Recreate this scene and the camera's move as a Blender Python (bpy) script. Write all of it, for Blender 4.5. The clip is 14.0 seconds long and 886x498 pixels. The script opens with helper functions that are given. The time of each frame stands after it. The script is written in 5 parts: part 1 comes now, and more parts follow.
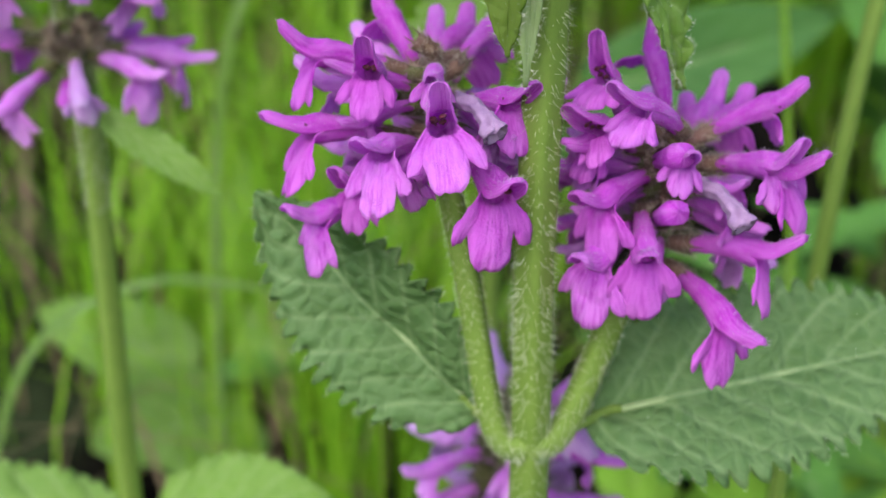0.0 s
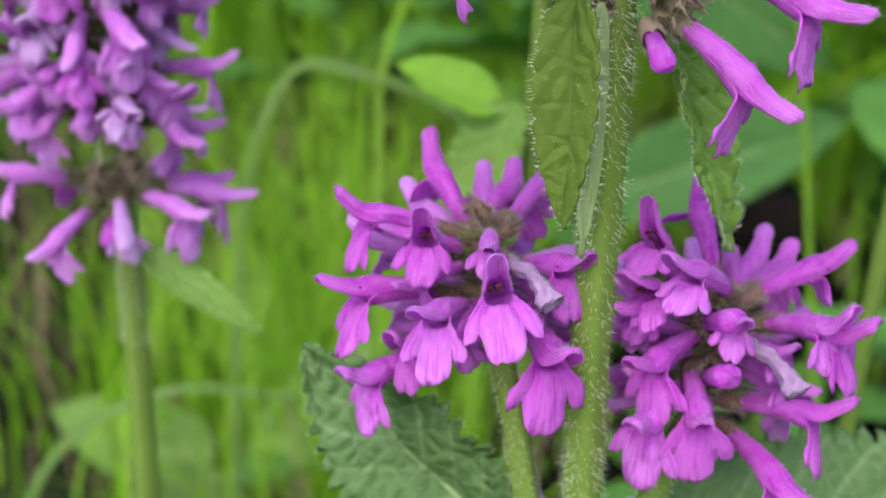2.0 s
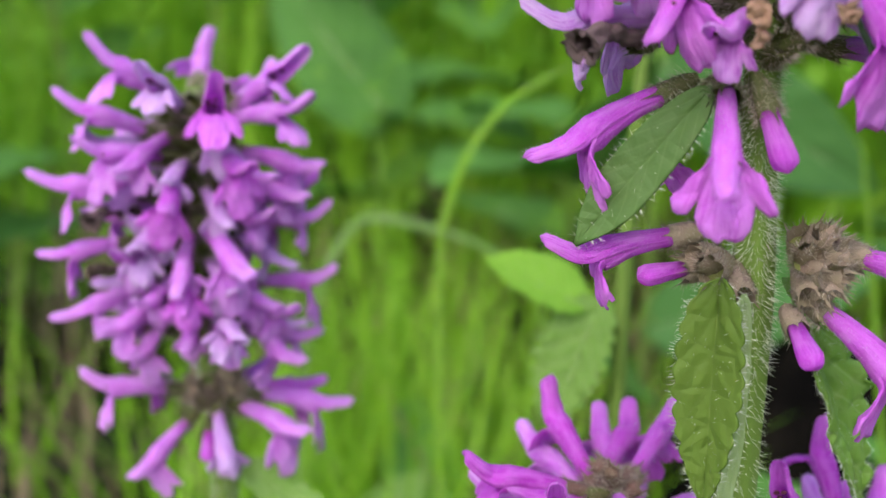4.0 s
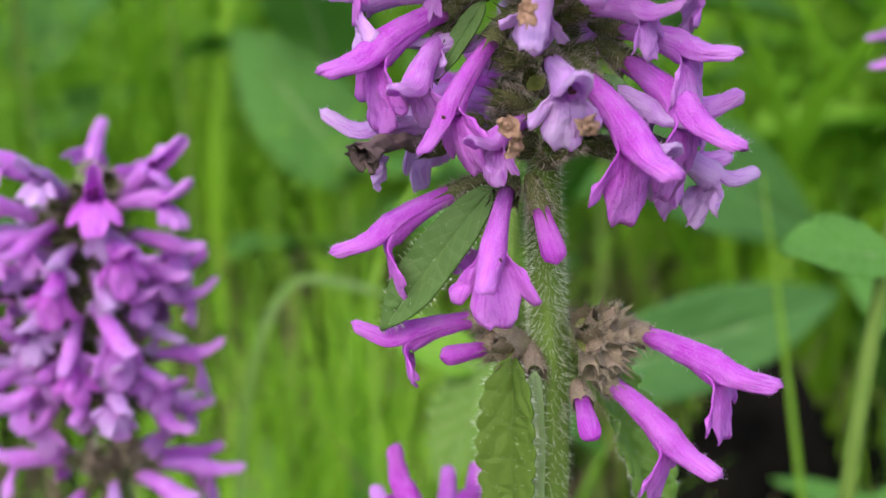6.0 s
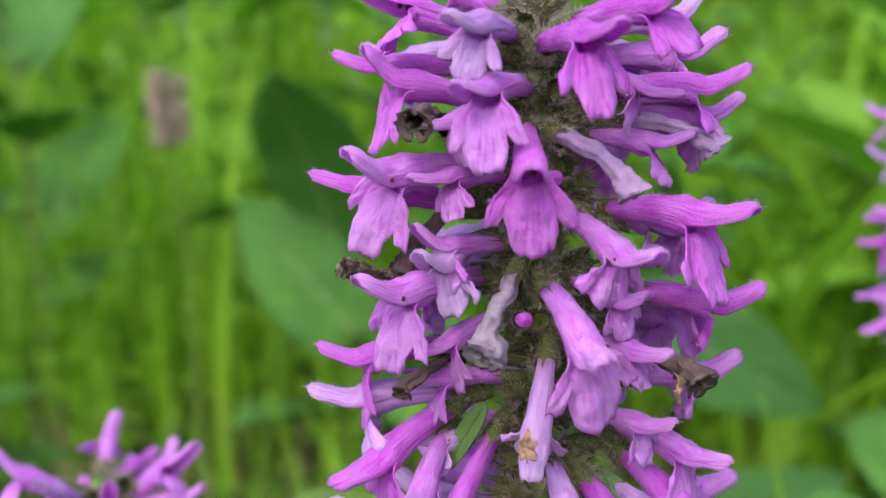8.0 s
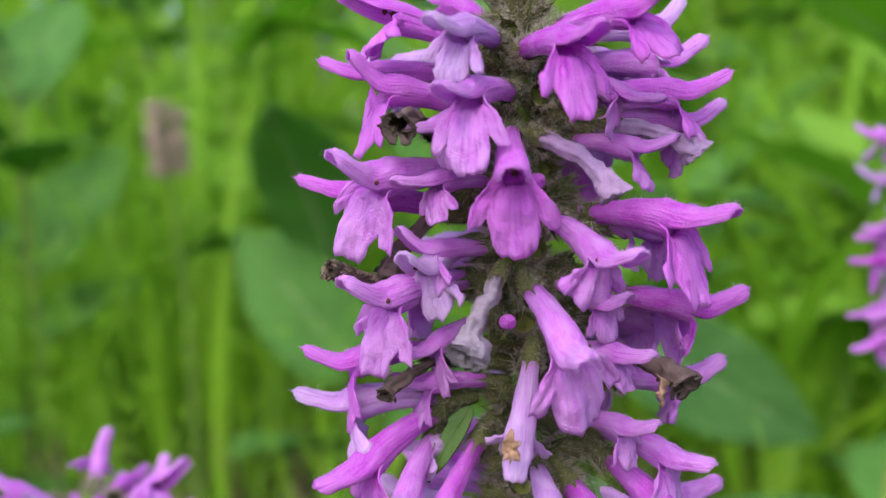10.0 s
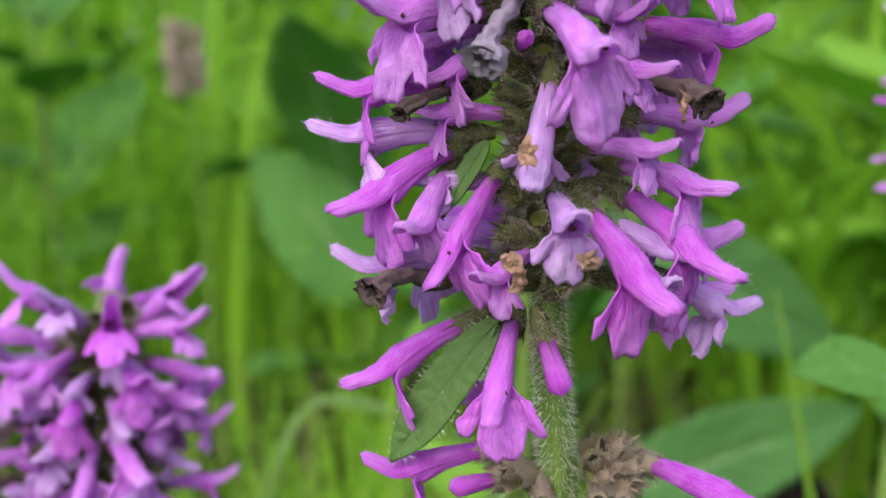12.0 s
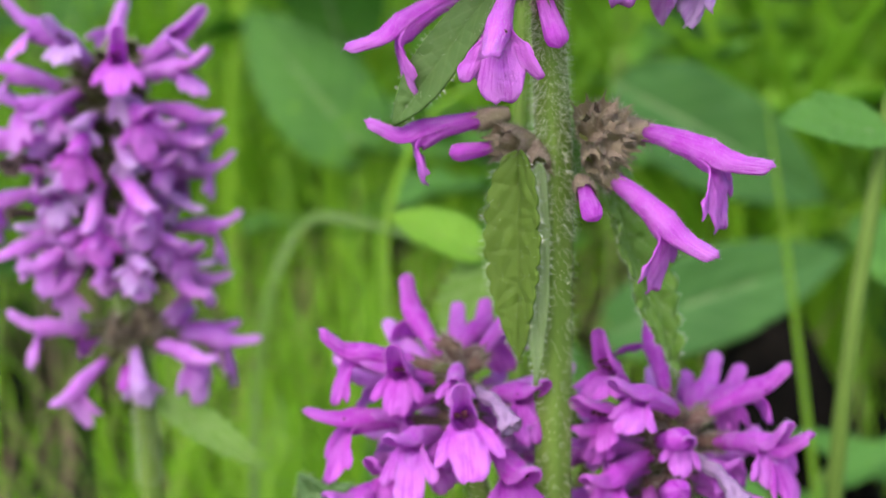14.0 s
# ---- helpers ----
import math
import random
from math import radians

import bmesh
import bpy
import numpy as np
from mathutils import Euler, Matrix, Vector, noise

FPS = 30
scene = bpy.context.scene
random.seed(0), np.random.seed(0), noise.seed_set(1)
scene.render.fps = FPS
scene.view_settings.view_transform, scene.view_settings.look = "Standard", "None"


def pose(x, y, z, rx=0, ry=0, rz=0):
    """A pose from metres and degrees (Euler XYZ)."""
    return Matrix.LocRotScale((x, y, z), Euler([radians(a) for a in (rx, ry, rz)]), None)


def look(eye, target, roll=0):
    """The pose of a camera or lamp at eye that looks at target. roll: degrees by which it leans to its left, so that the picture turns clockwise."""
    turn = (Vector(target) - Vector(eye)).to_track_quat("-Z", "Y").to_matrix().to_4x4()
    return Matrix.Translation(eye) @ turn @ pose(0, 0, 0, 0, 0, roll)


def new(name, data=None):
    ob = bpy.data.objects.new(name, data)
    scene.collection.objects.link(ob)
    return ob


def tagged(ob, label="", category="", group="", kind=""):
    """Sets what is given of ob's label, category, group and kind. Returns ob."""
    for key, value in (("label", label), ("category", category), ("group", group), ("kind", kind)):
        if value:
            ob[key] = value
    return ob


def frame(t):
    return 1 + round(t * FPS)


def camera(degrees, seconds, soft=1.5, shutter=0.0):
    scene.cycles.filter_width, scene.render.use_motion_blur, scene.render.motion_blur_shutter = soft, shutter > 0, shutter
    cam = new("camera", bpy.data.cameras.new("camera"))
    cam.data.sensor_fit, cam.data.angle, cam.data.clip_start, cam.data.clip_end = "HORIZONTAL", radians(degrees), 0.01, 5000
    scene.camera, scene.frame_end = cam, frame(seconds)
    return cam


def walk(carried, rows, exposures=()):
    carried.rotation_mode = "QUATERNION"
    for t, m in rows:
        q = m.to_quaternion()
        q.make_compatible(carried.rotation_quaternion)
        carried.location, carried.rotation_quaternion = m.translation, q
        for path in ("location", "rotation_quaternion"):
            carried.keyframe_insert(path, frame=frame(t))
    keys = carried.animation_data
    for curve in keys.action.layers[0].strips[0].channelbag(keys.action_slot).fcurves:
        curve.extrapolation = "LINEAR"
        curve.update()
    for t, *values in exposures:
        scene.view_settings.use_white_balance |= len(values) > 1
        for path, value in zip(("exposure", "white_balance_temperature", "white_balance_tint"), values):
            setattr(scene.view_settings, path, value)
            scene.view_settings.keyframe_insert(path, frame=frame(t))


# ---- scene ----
cam = camera(42.6, 14.0, soft=1.5)
# Close-up lens: a shallow depth of field, focused on the nearest flower spike.
cam.data.dof.use_dof, cam.data.dof.focus_distance, cam.data.dof.aperture_fstop = True, 0.112, 22.0
# seconds, eye, yaw, pitch, roll
PATH = [
    (0, (0.00610, 0.00147, 0.27327), 1.592, -24.974, -0.092),
    (0.5, (0.00584, 0.00187, 0.27518), 1.442, -23.504, 0.148),
    (1, (0.00629, 0.00291, 0.27732), 1.628, -22.909, -0.009),
    (1.5, (0.00470, 0.00335, 0.27899), 1.494, -22.133, 0.195),
    (2, (0.00059, 0.00392, 0.28234), 1.788, -21.073, -0.023),
    (2.5, (-0.00331, 0.00373, 0.28797), 2.130, -19.596, -0.195),
    (3, (-0.00740, 0.00563, 0.29191), 2.543, -18.623, -0.389),
    (3.5, (-0.00843, 0.00803, 0.29493), 2.873, -17.646, -0.619),
    (4, (-0.01090, 0.00929, 0.30083), 3.038, -16.661, -0.728),
    (4.2, (-0.00962, 0.00923, 0.30296), 2.968, -16.199, -0.909),
    (6.3, (0.01066, -0.00004, 0.30950), 2.505, -13.539, -1.990),
    (6.5, (0.01186, -0.00011, 0.31136), 2.495, -12.763, -2.013),
    (7, (0.01002, 0.00154, 0.31805), 2.217, -12.093, -2.093),
    (7.5, (0.00874, 0.00184, 0.32661), 2.323, -10.870, -2.491),
    (8, (0.00891, 0.00038, 0.33597), 2.415, -8.117, -2.877),
    (8.2, (0.01030, 0.00072, 0.33718), 2.372, -7.922, -3.0),
    (10.5, (0.01029, -0.00112, 0.32836), 2.319, -6.191, -2.845),
    (11, (0.01007, -0.00050, 0.32139), 2.436, -6.761, -2.880),
    (11.5, (0.00707, -0.00108, 0.31420), 2.355, -7.095, -2.507),
    (12, (0.00950, -0.00111, 0.31008), 3.348, -8.688, -2.615),
    (12.5, (0.00923, -0.00346, 0.30258), 2.457, -10.647, -2.412),
    (13, (0.00698, -0.00726, 0.29523), 2.458, -11.394, -2.450),
    (13.5, (0.00921, -0.00952, 0.29249), 3.511, -12.689, -2.317),
    (14, (0.00783, -0.01102, 0.28654), 3.063, -13.820, -2.212),
]
walk(cam, [(t, pose(*eye, 90 + pitch, 0, yaw) @ pose(0, 0, 0, 0, 0, roll)) for t, eye, yaw, pitch, roll in PATH],
     exposures=[(0.0, 0.98, 5900, 18), (4.2, 1.06, 5900, 18), (6.4, 1.00, 5900, 18), (11.5, 0.99, 5900, 18), (14.0, 1.06, 5900, 18)])

# ---- light: a bright overcast sky ----
world = bpy.data.worlds.new("sky")
scene.world = world
world.use_nodes = True
wn = world.node_tree.nodes
sky = wn.new("ShaderNodeTexSky")
sky.sky_type, sky.sun_disc = "NISHITA", False
sky.sun_elevation, sky.sun_rotation = radians(49), radians(199)
sky.air_density, sky.dust_density = 1.0, 4.0
world.node_tree.links.new(sky.outputs[0], wn["Background"].inputs[0])
wn["Background"].inputs[1].default_value = 0.15
sun_data = bpy.data.lights.new("sun", "SUN")
sun_data.energy, sun_data.angle, sun_data.color = 0.85, radians(80), (1.0, 0.98, 0.96)
sun = new("sun", sun_data)
sun.matrix_world = look((-0.7, -1.9, 2.4), (0, 0.1, 0))

MM = 0.001


# ---- materials ----
class Nodes:
    """A short hand for one node material."""

    def __init__(self, name, rough=0.6, spec=0.3):
        self.mat = bpy.data.materials.new(name)
        self.mat.use_nodes = True
        self.t = self.mat.node_tree
        self.b = self.t.nodes["Principled BSDF"]
        self.b.inputs["Roughness"].default_value = rough
        self.b.inputs["Specular IOR Level"].default_value = spec

    def n(self, kind, **inputs):
        node = self.t.nodes.new(kind)
        for key, value in inputs.items():
            self.put(node.inputs[key.replace("_", " ")], value)
        return node

    def put(self, socket, value):
        if isinstance(value, bpy.types.NodeSocket):
            self.t.links.new(value, socket)
        else:
            socket.default_value = value

    def coord(self, name="Object"):
        return self.t.nodes.new("ShaderNodeTexCoord").outputs[name]

    def noise(self, scale, detail=3.0, vector=None):
        node = self.n("ShaderNodeTexNoise", Scale=scale, Detail=detail)
        self.put(node.inputs["Vector"], vector or self.coord())
        return node.outputs[0]

    def ramp(self, fac, *stops):
        node = self.t.nodes.new("ShaderNodeValToRGB")
        e = node.color_ramp.elements
        while len(e) < len(stops):
            e.new(0.5)
        for el, (pos, col) in zip(e, stops):
            el.position, el.color = pos, (*col, 1)
        self.put(node.inputs[0], fac)
        return node.outputs[0]

    def mix(self, fac, a, b, blend="MIX"):
        node = self.t.nodes.new("ShaderNodeMix")
        node.data_type, node.blend_type = "RGBA", blend
        self.put(node.inputs[0], fac)
        for s, v in ((node.inputs[6], a), (node.inputs[7], b)):
            self.put(s, v if isinstance(v, bpy.types.NodeSocket) else (*v, 1))
        return node.outputs[2]

    def math(self, op, a, b=0.0):
        node = self.t.nodes.new("ShaderNodeMath")
        node.operation = op
        self.put(node.inputs[0], a)
        self.put(node.inputs[1], b)
        return node.outputs[0]

    def random(self):
        return self.t.nodes.new("ShaderNodeObjectInfo").outputs["Random"]

    def island(self):
        return self.t.nodes.new("ShaderNodeNewGeometry").outputs["Random Per Island"]

    def uv(self):
        sep = self.n("ShaderNodeSeparateXYZ", Vector=self.coord("UV"))
        return sep.outputs[0], sep.outputs[1]

    def bump(self, height, strength, distance):
        node = self.n("ShaderNodeBump", Height=height, Strength=strength, Distance=distance)
        self.put(self.b.inputs["Normal"], node.outputs[0])

    def finish(self, colour, translucent=0.0, tint=None):
        self.put(self.b.inputs["Base Color"], colour)
        if translucent:
            thin = self.n("ShaderNodeBsdfTranslucent")
            self.put(thin.inputs[0], tint or colour)
            both = self.n("ShaderNodeMixShader", Fac=translucent)
            self.put(both.inputs[1], self.b.outputs[0])
            self.put(both.inputs[2], thin.outputs[0])
            self.put(self.t.nodes["Material Output"].inputs[0], both.outputs[0])
        return self.mat


def petal_material(name, deep, mid, light):
    m = Nodes(name, 0.68, 0.12)
    m.b.inputs["Sheen Weight"].default_value = 0.06
    m.b.inputs["Sheen Roughness"].default_value = 0.4
    m.b.inputs["Sheen Tint"].default_value = (0.95, 0.80, 0.97, 1)
    u, v = m.uv()
    throat = [0.35 * a + 0.65 * b for a, b in zip(deep, mid)]
    along = m.ramp(u, (0.0, deep), (0.20, mid), (0.44, mid), (0.52, throat), (0.62, mid), (0.90, light), (1.0, light))
    streak = m.n("ShaderNodeCombineXYZ", X=m.math("MULTIPLY", u, 5.0), Y=m.math("MULTIPLY", v, 46.0), Z=m.math("MULTIPLY", m.random(), 40.0))
    veins = m.noise(1.0, 3, streak.outputs[0])
    broad = m.n("ShaderNodeCombineXYZ", X=m.math("MULTIPLY", u, 5.0), Y=m.math("MULTIPLY", v, 9.0), Z=m.math("MULTIPLY", m.random(), 70.0))
    patch = m.noise(1.0, 4, broad.outputs[0])
    grain = m.noise(5200, 4)
    blot = m.noise(420, 4)
    colour = m.mix(m.ramp(veins, (0.47, (0, 0, 0)), (0.63, (0.68, 0.68, 0.68))), along, deep)
    colour = m.mix(m.ramp(patch, (0.45, (0, 0, 0)), (0.70, (0.70, 0.70, 0.70))), colour, light)
    colour = m.mix(m.ramp(blot, (0.52, (0, 0, 0)), (0.72, (0.45, 0.45, 0.45))), colour, light)
    colour = m.mix(m.ramp(grain, (0.54, (0, 0, 0)), (0.66, (0.45, 0.45, 0.45))), colour, light)
    colour = m.mix(m.math("MULTIPLY", m.random(), 0.32), colour, light)
    relief = m.math("ADD", m.math("MULTIPLY", veins, -0.7), m.math("MULTIPLY", blot, 0.7))
    relief = m.math("ADD", relief, m.math("MULTIPLY", grain, 0.45))
    relief = m.math("ADD", relief, m.math("MULTIPLY", patch, 0.7))
    relief = m.math("ADD", relief, m.math("MULTIPLY", m.noise(1100, 3), 0.5))
    m.bump(relief, 1.0, 0.0006)
    return m.finish(colour, 0.50)


def withered_material(name, dark, mid, light):
    m = Nodes(name, 0.9, 0.1)
    blot, grain = m.noise(700, 5), m.noise(2600, 4)
    colour = m.ramp(blot, (0.36, dark), (0.50, mid), (0.66, light))
    colour = m.mix(m.ramp(grain, (0.40, (0.8, 0.8, 0.8)), (0.54, (0, 0, 0))), colour, dark)
    m.bump(m.math("ADD", blot, m.math("MULTIPLY", grain, 0.6)), 1.0, 0.0006)
    return m.finish(colour)


WITHERED = withered_material("withered", (0.060, 0.042, 0.055), (0.20, 0.155, 0.195), (0.40, 0.34, 0.40))
WITHERED_LILAC = withered_material("withered_lilac", (0.11, 0.055, 0.12), (0.26, 0.15, 0.29), (0.44, 0.31, 0.46))
WITHERED_BROWN = withered_material("withered_brown", (0.022, 0.015, 0.013), (0.085, 0.058, 0.050), (0.24, 0.17, 0.15))
WITHERED_DARK = withered_material("withered_dark", (0.010, 0.008, 0.008), (0.035, 0.024, 0.022), (0.12, 0.085, 0.075))
WITHERED_TAN = withered_material("withered_tan", (0.055, 0.040, 0.028), (0.18, 0.135, 0.095), (0.34, 0.27, 0.20))
PETAL = petal_material("petal", (0.58, 0.036, 0.62), (0.75, 0.125, 0.80), (0.87, 0.34, 0.91))
PETAL_YOUNG = petal_material("petal_young", (0.52, 0.018, 0.54), (0.69, 0.085, 0.71), (0.82, 0.25, 0.84))
PETAL_PALE = petal_material("petal_pale", (0.63, 0.088, 0.70), (0.80, 0.240, 0.87), (0.91, 0.51, 0.96))
PETAL_WHITISH = petal_material("petal_whitish", (0.62, 0.21, 0.72), (0.78, 0.42, 0.87), (0.88, 0.65, 0.94))


def hairy_green(name, a, b, rough=0.7, scale=300.0):
    m = Nodes(name, rough, 0.25)
    colour = m.mix(m.noise(scale), a, b)
    colour = m.mix(m.math("MULTIPLY", m.noise(scale * 5), 0.35), colour, (a[0] * 0.6, a[1] * 0.6, a[2] * 0.6))
    m.bump(m.noise(scale * 6), 0.5, 0.0003)
    return m.finish(colour)


STEM = hairy_green("stem_green", (0.105, 0.185, 0.020), (0.175, 0.265, 0.042))
CALYX = hairy_green("calyx", (0.075, 0.112, 0.018), (0.098, 0.068, 0.036), 0.75, 350.0)
CALYX_DRY = hairy_green("calyx_dry", (0.29, 0.19, 0.165), (0.17, 0.185, 0.055), 0.75, 300.0)
CALYX_YOUNG = hairy_green("calyx_young", (0.16, 0.065, 0.070), (0.125, 0.12, 0.045), 0.75, 350.0)
CUP = hairy_green("calyx_floor", (0.14, 0.17, 0.035), (0.20, 0.21, 0.05), 0.7, 500.0)
ANTHER = hairy_green("anther", (0.05, 0.012, 0.02), (0.14, 0.03, 0.05), 0.4, 900.0)
DRY = hairy_green("calyx_dry", (0.29, 0.19, 0.165), (0.17, 0.185, 0.055), 0.75, 300.0)
CALYX_YOUNG = hairy_green("calyx_young", (0.16, 0.065, 0.070), (0.125, 0.12, 0.045), 0.75, 350.0)
CUP = hairy_green("calyx_floor", (0.14, 0.17, 0.035), (0.20, 0.21, 0.05), 0.7, 500.0)
ANTHER = hairy_green("anther", (0.05, 0.012, 0.02), (0.14, 0.03, 0.05), 0.4, 900.0)
WITHERED = hairy_green("withered", (0.14, 0.10, 0.125), (0.40, 0.34, 0.40), 0.9, 1200.0)
WITHERED_LILAC = hairy_green("withered_lilac", (0.22, 0.12, 0.24), (0.44, 0.31, 0.46), 0.9, 900.0)
WITHERED_BROWN = hairy_green("withered_brown", (0.050, 0.032, 0.028), (0.20, 0.14, 0.125), 0.9, 900.0)
WITHERED_DARK = hairy_green("withered_dark", (0.022, 0.016, 0.016), (0.13, 0.085, 0.065), 0.85, 700.0)
DRY = hairy_green("dry_tan", (0.42, 0.26, 0.16), (0.24, 0.13, 0.08), 0.8, 600.0)
hair_m = Nodes("plant_hair", 0.5, 0.3)
HAIR = hair_m.finish(hair_m.mix(hair_m.island(), (0.60, 0.65, 0.40), (0.84, 0.86, 0.70)), 0.3)
hair_b = Nodes("calyx_hair", 0.5, 0.3)
HAIR_BROWN = hair_b.finish(hair_b.mix(hair_b.island(), (0.22, 0.17, 0.11), (0.62, 0.55, 0.44)), 0.45)
hair_p = Nodes("petal_hair", 0.5, 0.3)
HAIR_PETAL = hair_p.finish(hair_p.mix(hair_p.island(), (0.66, 0.42, 0.70), (0.86, 0.74, 0.88)), 0.5)
FADED = hairy_green("faded_pink", (0.36, 0.27, 0.21), (0.27, 0.22, 0.13), 0.8, 300.0)


def leaf_material(name, dark, fresh, vein, bump=0.6, glow=0.22):
    m = Nodes(name, 0.62, 0.22)
    u, v = m.uv()
    side = m.math("ABSOLUTE", m.math("SUBTRACT", v, 0.5))
    rib = m.math("LESS_THAN", side, 0.012)
    fan = m.math("SUBTRACT", m.math("MULTIPLY", u, 7.0), m.math("MULTIPLY", side, 3.8))
    cross = m.math("POWER", m.math("ABSOLUTE", m.math("COSINE", m.math("MULTIPLY", fan, math.pi))), 30.0)
    cells = m.n("ShaderNodeTexVoronoi", Scale=420.0)
    cells.feature = "DISTANCE_TO_EDGE"
    m.put(cells.inputs["Vector"], m.coord())
    net = m.math("SUBTRACT", 1.0, m.math("MULTIPLY", cells.outputs["Distance"], 4.0))
    colour = m.mix(m.noise(90), dark, fresh)
    colour = m.mix(m.ramp(m.noise(28, 4), (0.42, (0, 0, 0)), (0.68, (0.6, 0.6, 0.6))), colour, (dark[0] * 0.7, dark[1] * 0.75, dark[2] * 0.8))
    colour = m.mix(m.math("MULTIPLY", m.random(), 0.4), colour, fresh)
    colour = m.mix(m.math("MULTIPLY", m.math("MAXIMUM", net, 0.0), 0.22), colour, vein)
    colour = m.mix(m.math("MULTIPLY", cross, 0.5), colour, vein)
    colour = m.mix(m.math("MULTIPLY", rib, 0.75), colour, vein)
    m.bump(m.math("ADD", m.math("MULTIPLY", cells.outputs["Distance"], 1.0), m.math("MULTIPLY", m.noise(700), 0.5)), bump, 0.0011)
    return m.finish(colour, glow, m.mix(0.5, colour, (fresh[0] * 1.6, fresh[1] * 1.5, fresh[2] * 0.8)))


LEAF = leaf_material("leaf", (0.062, 0.135, 0.034), (0.108, 0.205, 0.058), (0.22, 0.33, 0.13), 0.9)
LEAF_LIGHT = leaf_material("leaf_light", (0.15, 0.29, 0.045), (0.22, 0.39, 0.055), (0.33, 0.48, 0.16), 0.6, 0.4)
LEAF_BACK = leaf_material("leaf_meadow", (0.075, 0.215, 0.030), (0.130, 0.325, 0.044), (0.18, 0.36, 0.09), 0.3, 0.4)
LEAF_YELLOW = leaf_material("leaf_meadow_bright", (0.18, 0.40, 0.026), (0.29, 0.54, 0.040), (0.3, 0.48, 0.08), 0.3, 0.45)
LEAF_DEEP = leaf_material("leaf_meadow_deep", (0.045, 0.140, 0.024), (0.078, 0.205, 0.034), (0.11, 0.24, 0.06), 0.3, 0.35)
LEAF_OLIVE = leaf_material("leaf_olive", (0.125, 0.21, 0.026), (0.17, 0.27, 0.036), (0.17, 0.26, 0.05), 0.5, 0.45)
LEAF_PALE = leaf_material("leaf_pale", (0.25, 0.36, 0.13), (0.33, 0.44, 0.19), (0.40, 0.50, 0.27), 0.4, 0.5)
LEAF_MID = leaf_material("leaf_mid", (0.060, 0.125, 0.024), (0.095, 0.175, 0.036), (0.12, 0.20, 0.055), 0.5)
RIB = hairy_green("midrib", (0.25, 0.36, 0.13), (0.32, 0.42, 0.19), 0.6, 300.0)


def grass_material(name, a, b, c):
    m = Nodes(name, 0.5, 0.35)
    colour = m.mix(m.island(), a, b)
    colour = m.mix(m.ramp(m.noise(7), (0.4, (0, 0, 0)), (0.7, (1, 1, 1))), colour, c)
    colour = m.mix(m.math("MULTIPLY", m.noise(160), 0.3), colour, (a[0] * 0.7, a[1] * 0.7, a[2] * 0.7))
    return m.finish(colour, 0.50)


GRASS_PALE = grass_material("grass_pale", (0.16, 0.30, 0.05), (0.20, 0.34, 0.06), (0.17, 0.33, 0.05))
GRASS = grass_material("grass", (0.15, 0.35, 0.011), (0.36, 0.63, 0.022), (0.29, 0.57, 0.016))
HERB = grass_material("herb", (0.18, 0.43, 0.014), (0.26, 0.54, 0.018), (0.35, 0.64, 0.018))
STRAW = grass_material("straw", (0.36, 0.28, 0.15), (0.24, 0.18, 0.09), (0.3, 0.22, 0.12))
# The shade of the hollows between plants is put into the near-black soil colour.
soil = Nodes("soil", 1.0, 0.03)
shaded_soil_colour = soil.mix(soil.ramp(soil.noise(40, 6), (0.35, (0, 0, 0)), (0.7, (1, 1, 1))), (0.002, 0.0018, 0.0014), (0.009, 0.0075, 0.005))
shaded_soil_colour = soil.mix(soil.ramp(soil.noise(6, 4), (0.5, (0, 0, 0)), (0.62, (1, 1, 1))), shaded_soil_colour, (0.022, 0.032, 0.012))
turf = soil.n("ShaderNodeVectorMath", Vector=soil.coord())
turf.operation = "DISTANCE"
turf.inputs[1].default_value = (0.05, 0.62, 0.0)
# Green turf farther off, coloured dark for the shade in the grass gaps.
shaded_soil_colour = soil.mix(soil.ramp(soil.math("ADD", soil.math("MULTIPLY", turf.outputs["Value"], 1.2), soil.math("MULTIPLY", soil.noise(7), 0.5)), (0.85, (0, 0, 0)), (1.0, (1, 1, 1))), shaded_soil_colour, soil.mix(soil.noise(30), (0.022, 0.050, 0.009), (0.055, 0.115, 0.02)))
soil.bump(soil.noise(120, 6), 0.8, 0.01)
SHADED_SOIL = soil.finish(shaded_soil_colour)


# ---- building helpers ----
def skin(verts, faces, thick):
    """Gives a sheet a back and a rim at that thickness. Returns the new lists and, for each vertex, its first one."""
    flat = bpy.data.meshes.new("sheet")
    flat.from_pydata([tuple(v) for v in verts], [], faces)
    flat.update()
    normals = [v.normal.copy() for v in flat.vertices]
    bpy.data.meshes.remove(flat)
    n = len(verts)
    both = [Vector(v) for v in verts] + [Vector(v) - d * thick for v, d in zip(verts, normals)]
    edges = {}
    for f in faces:
        for a, b in zip(f, (*f[1:], f[0])):
            edges[(a, b)] = edges.get((a, b), 0) + 1
    rim = [(b, a, a + n, b + n) for a, b in edges if (b, a) not in edges]
    return both, list(faces) + [tuple(v + n for v in reversed(f)) for f in faces] + rim


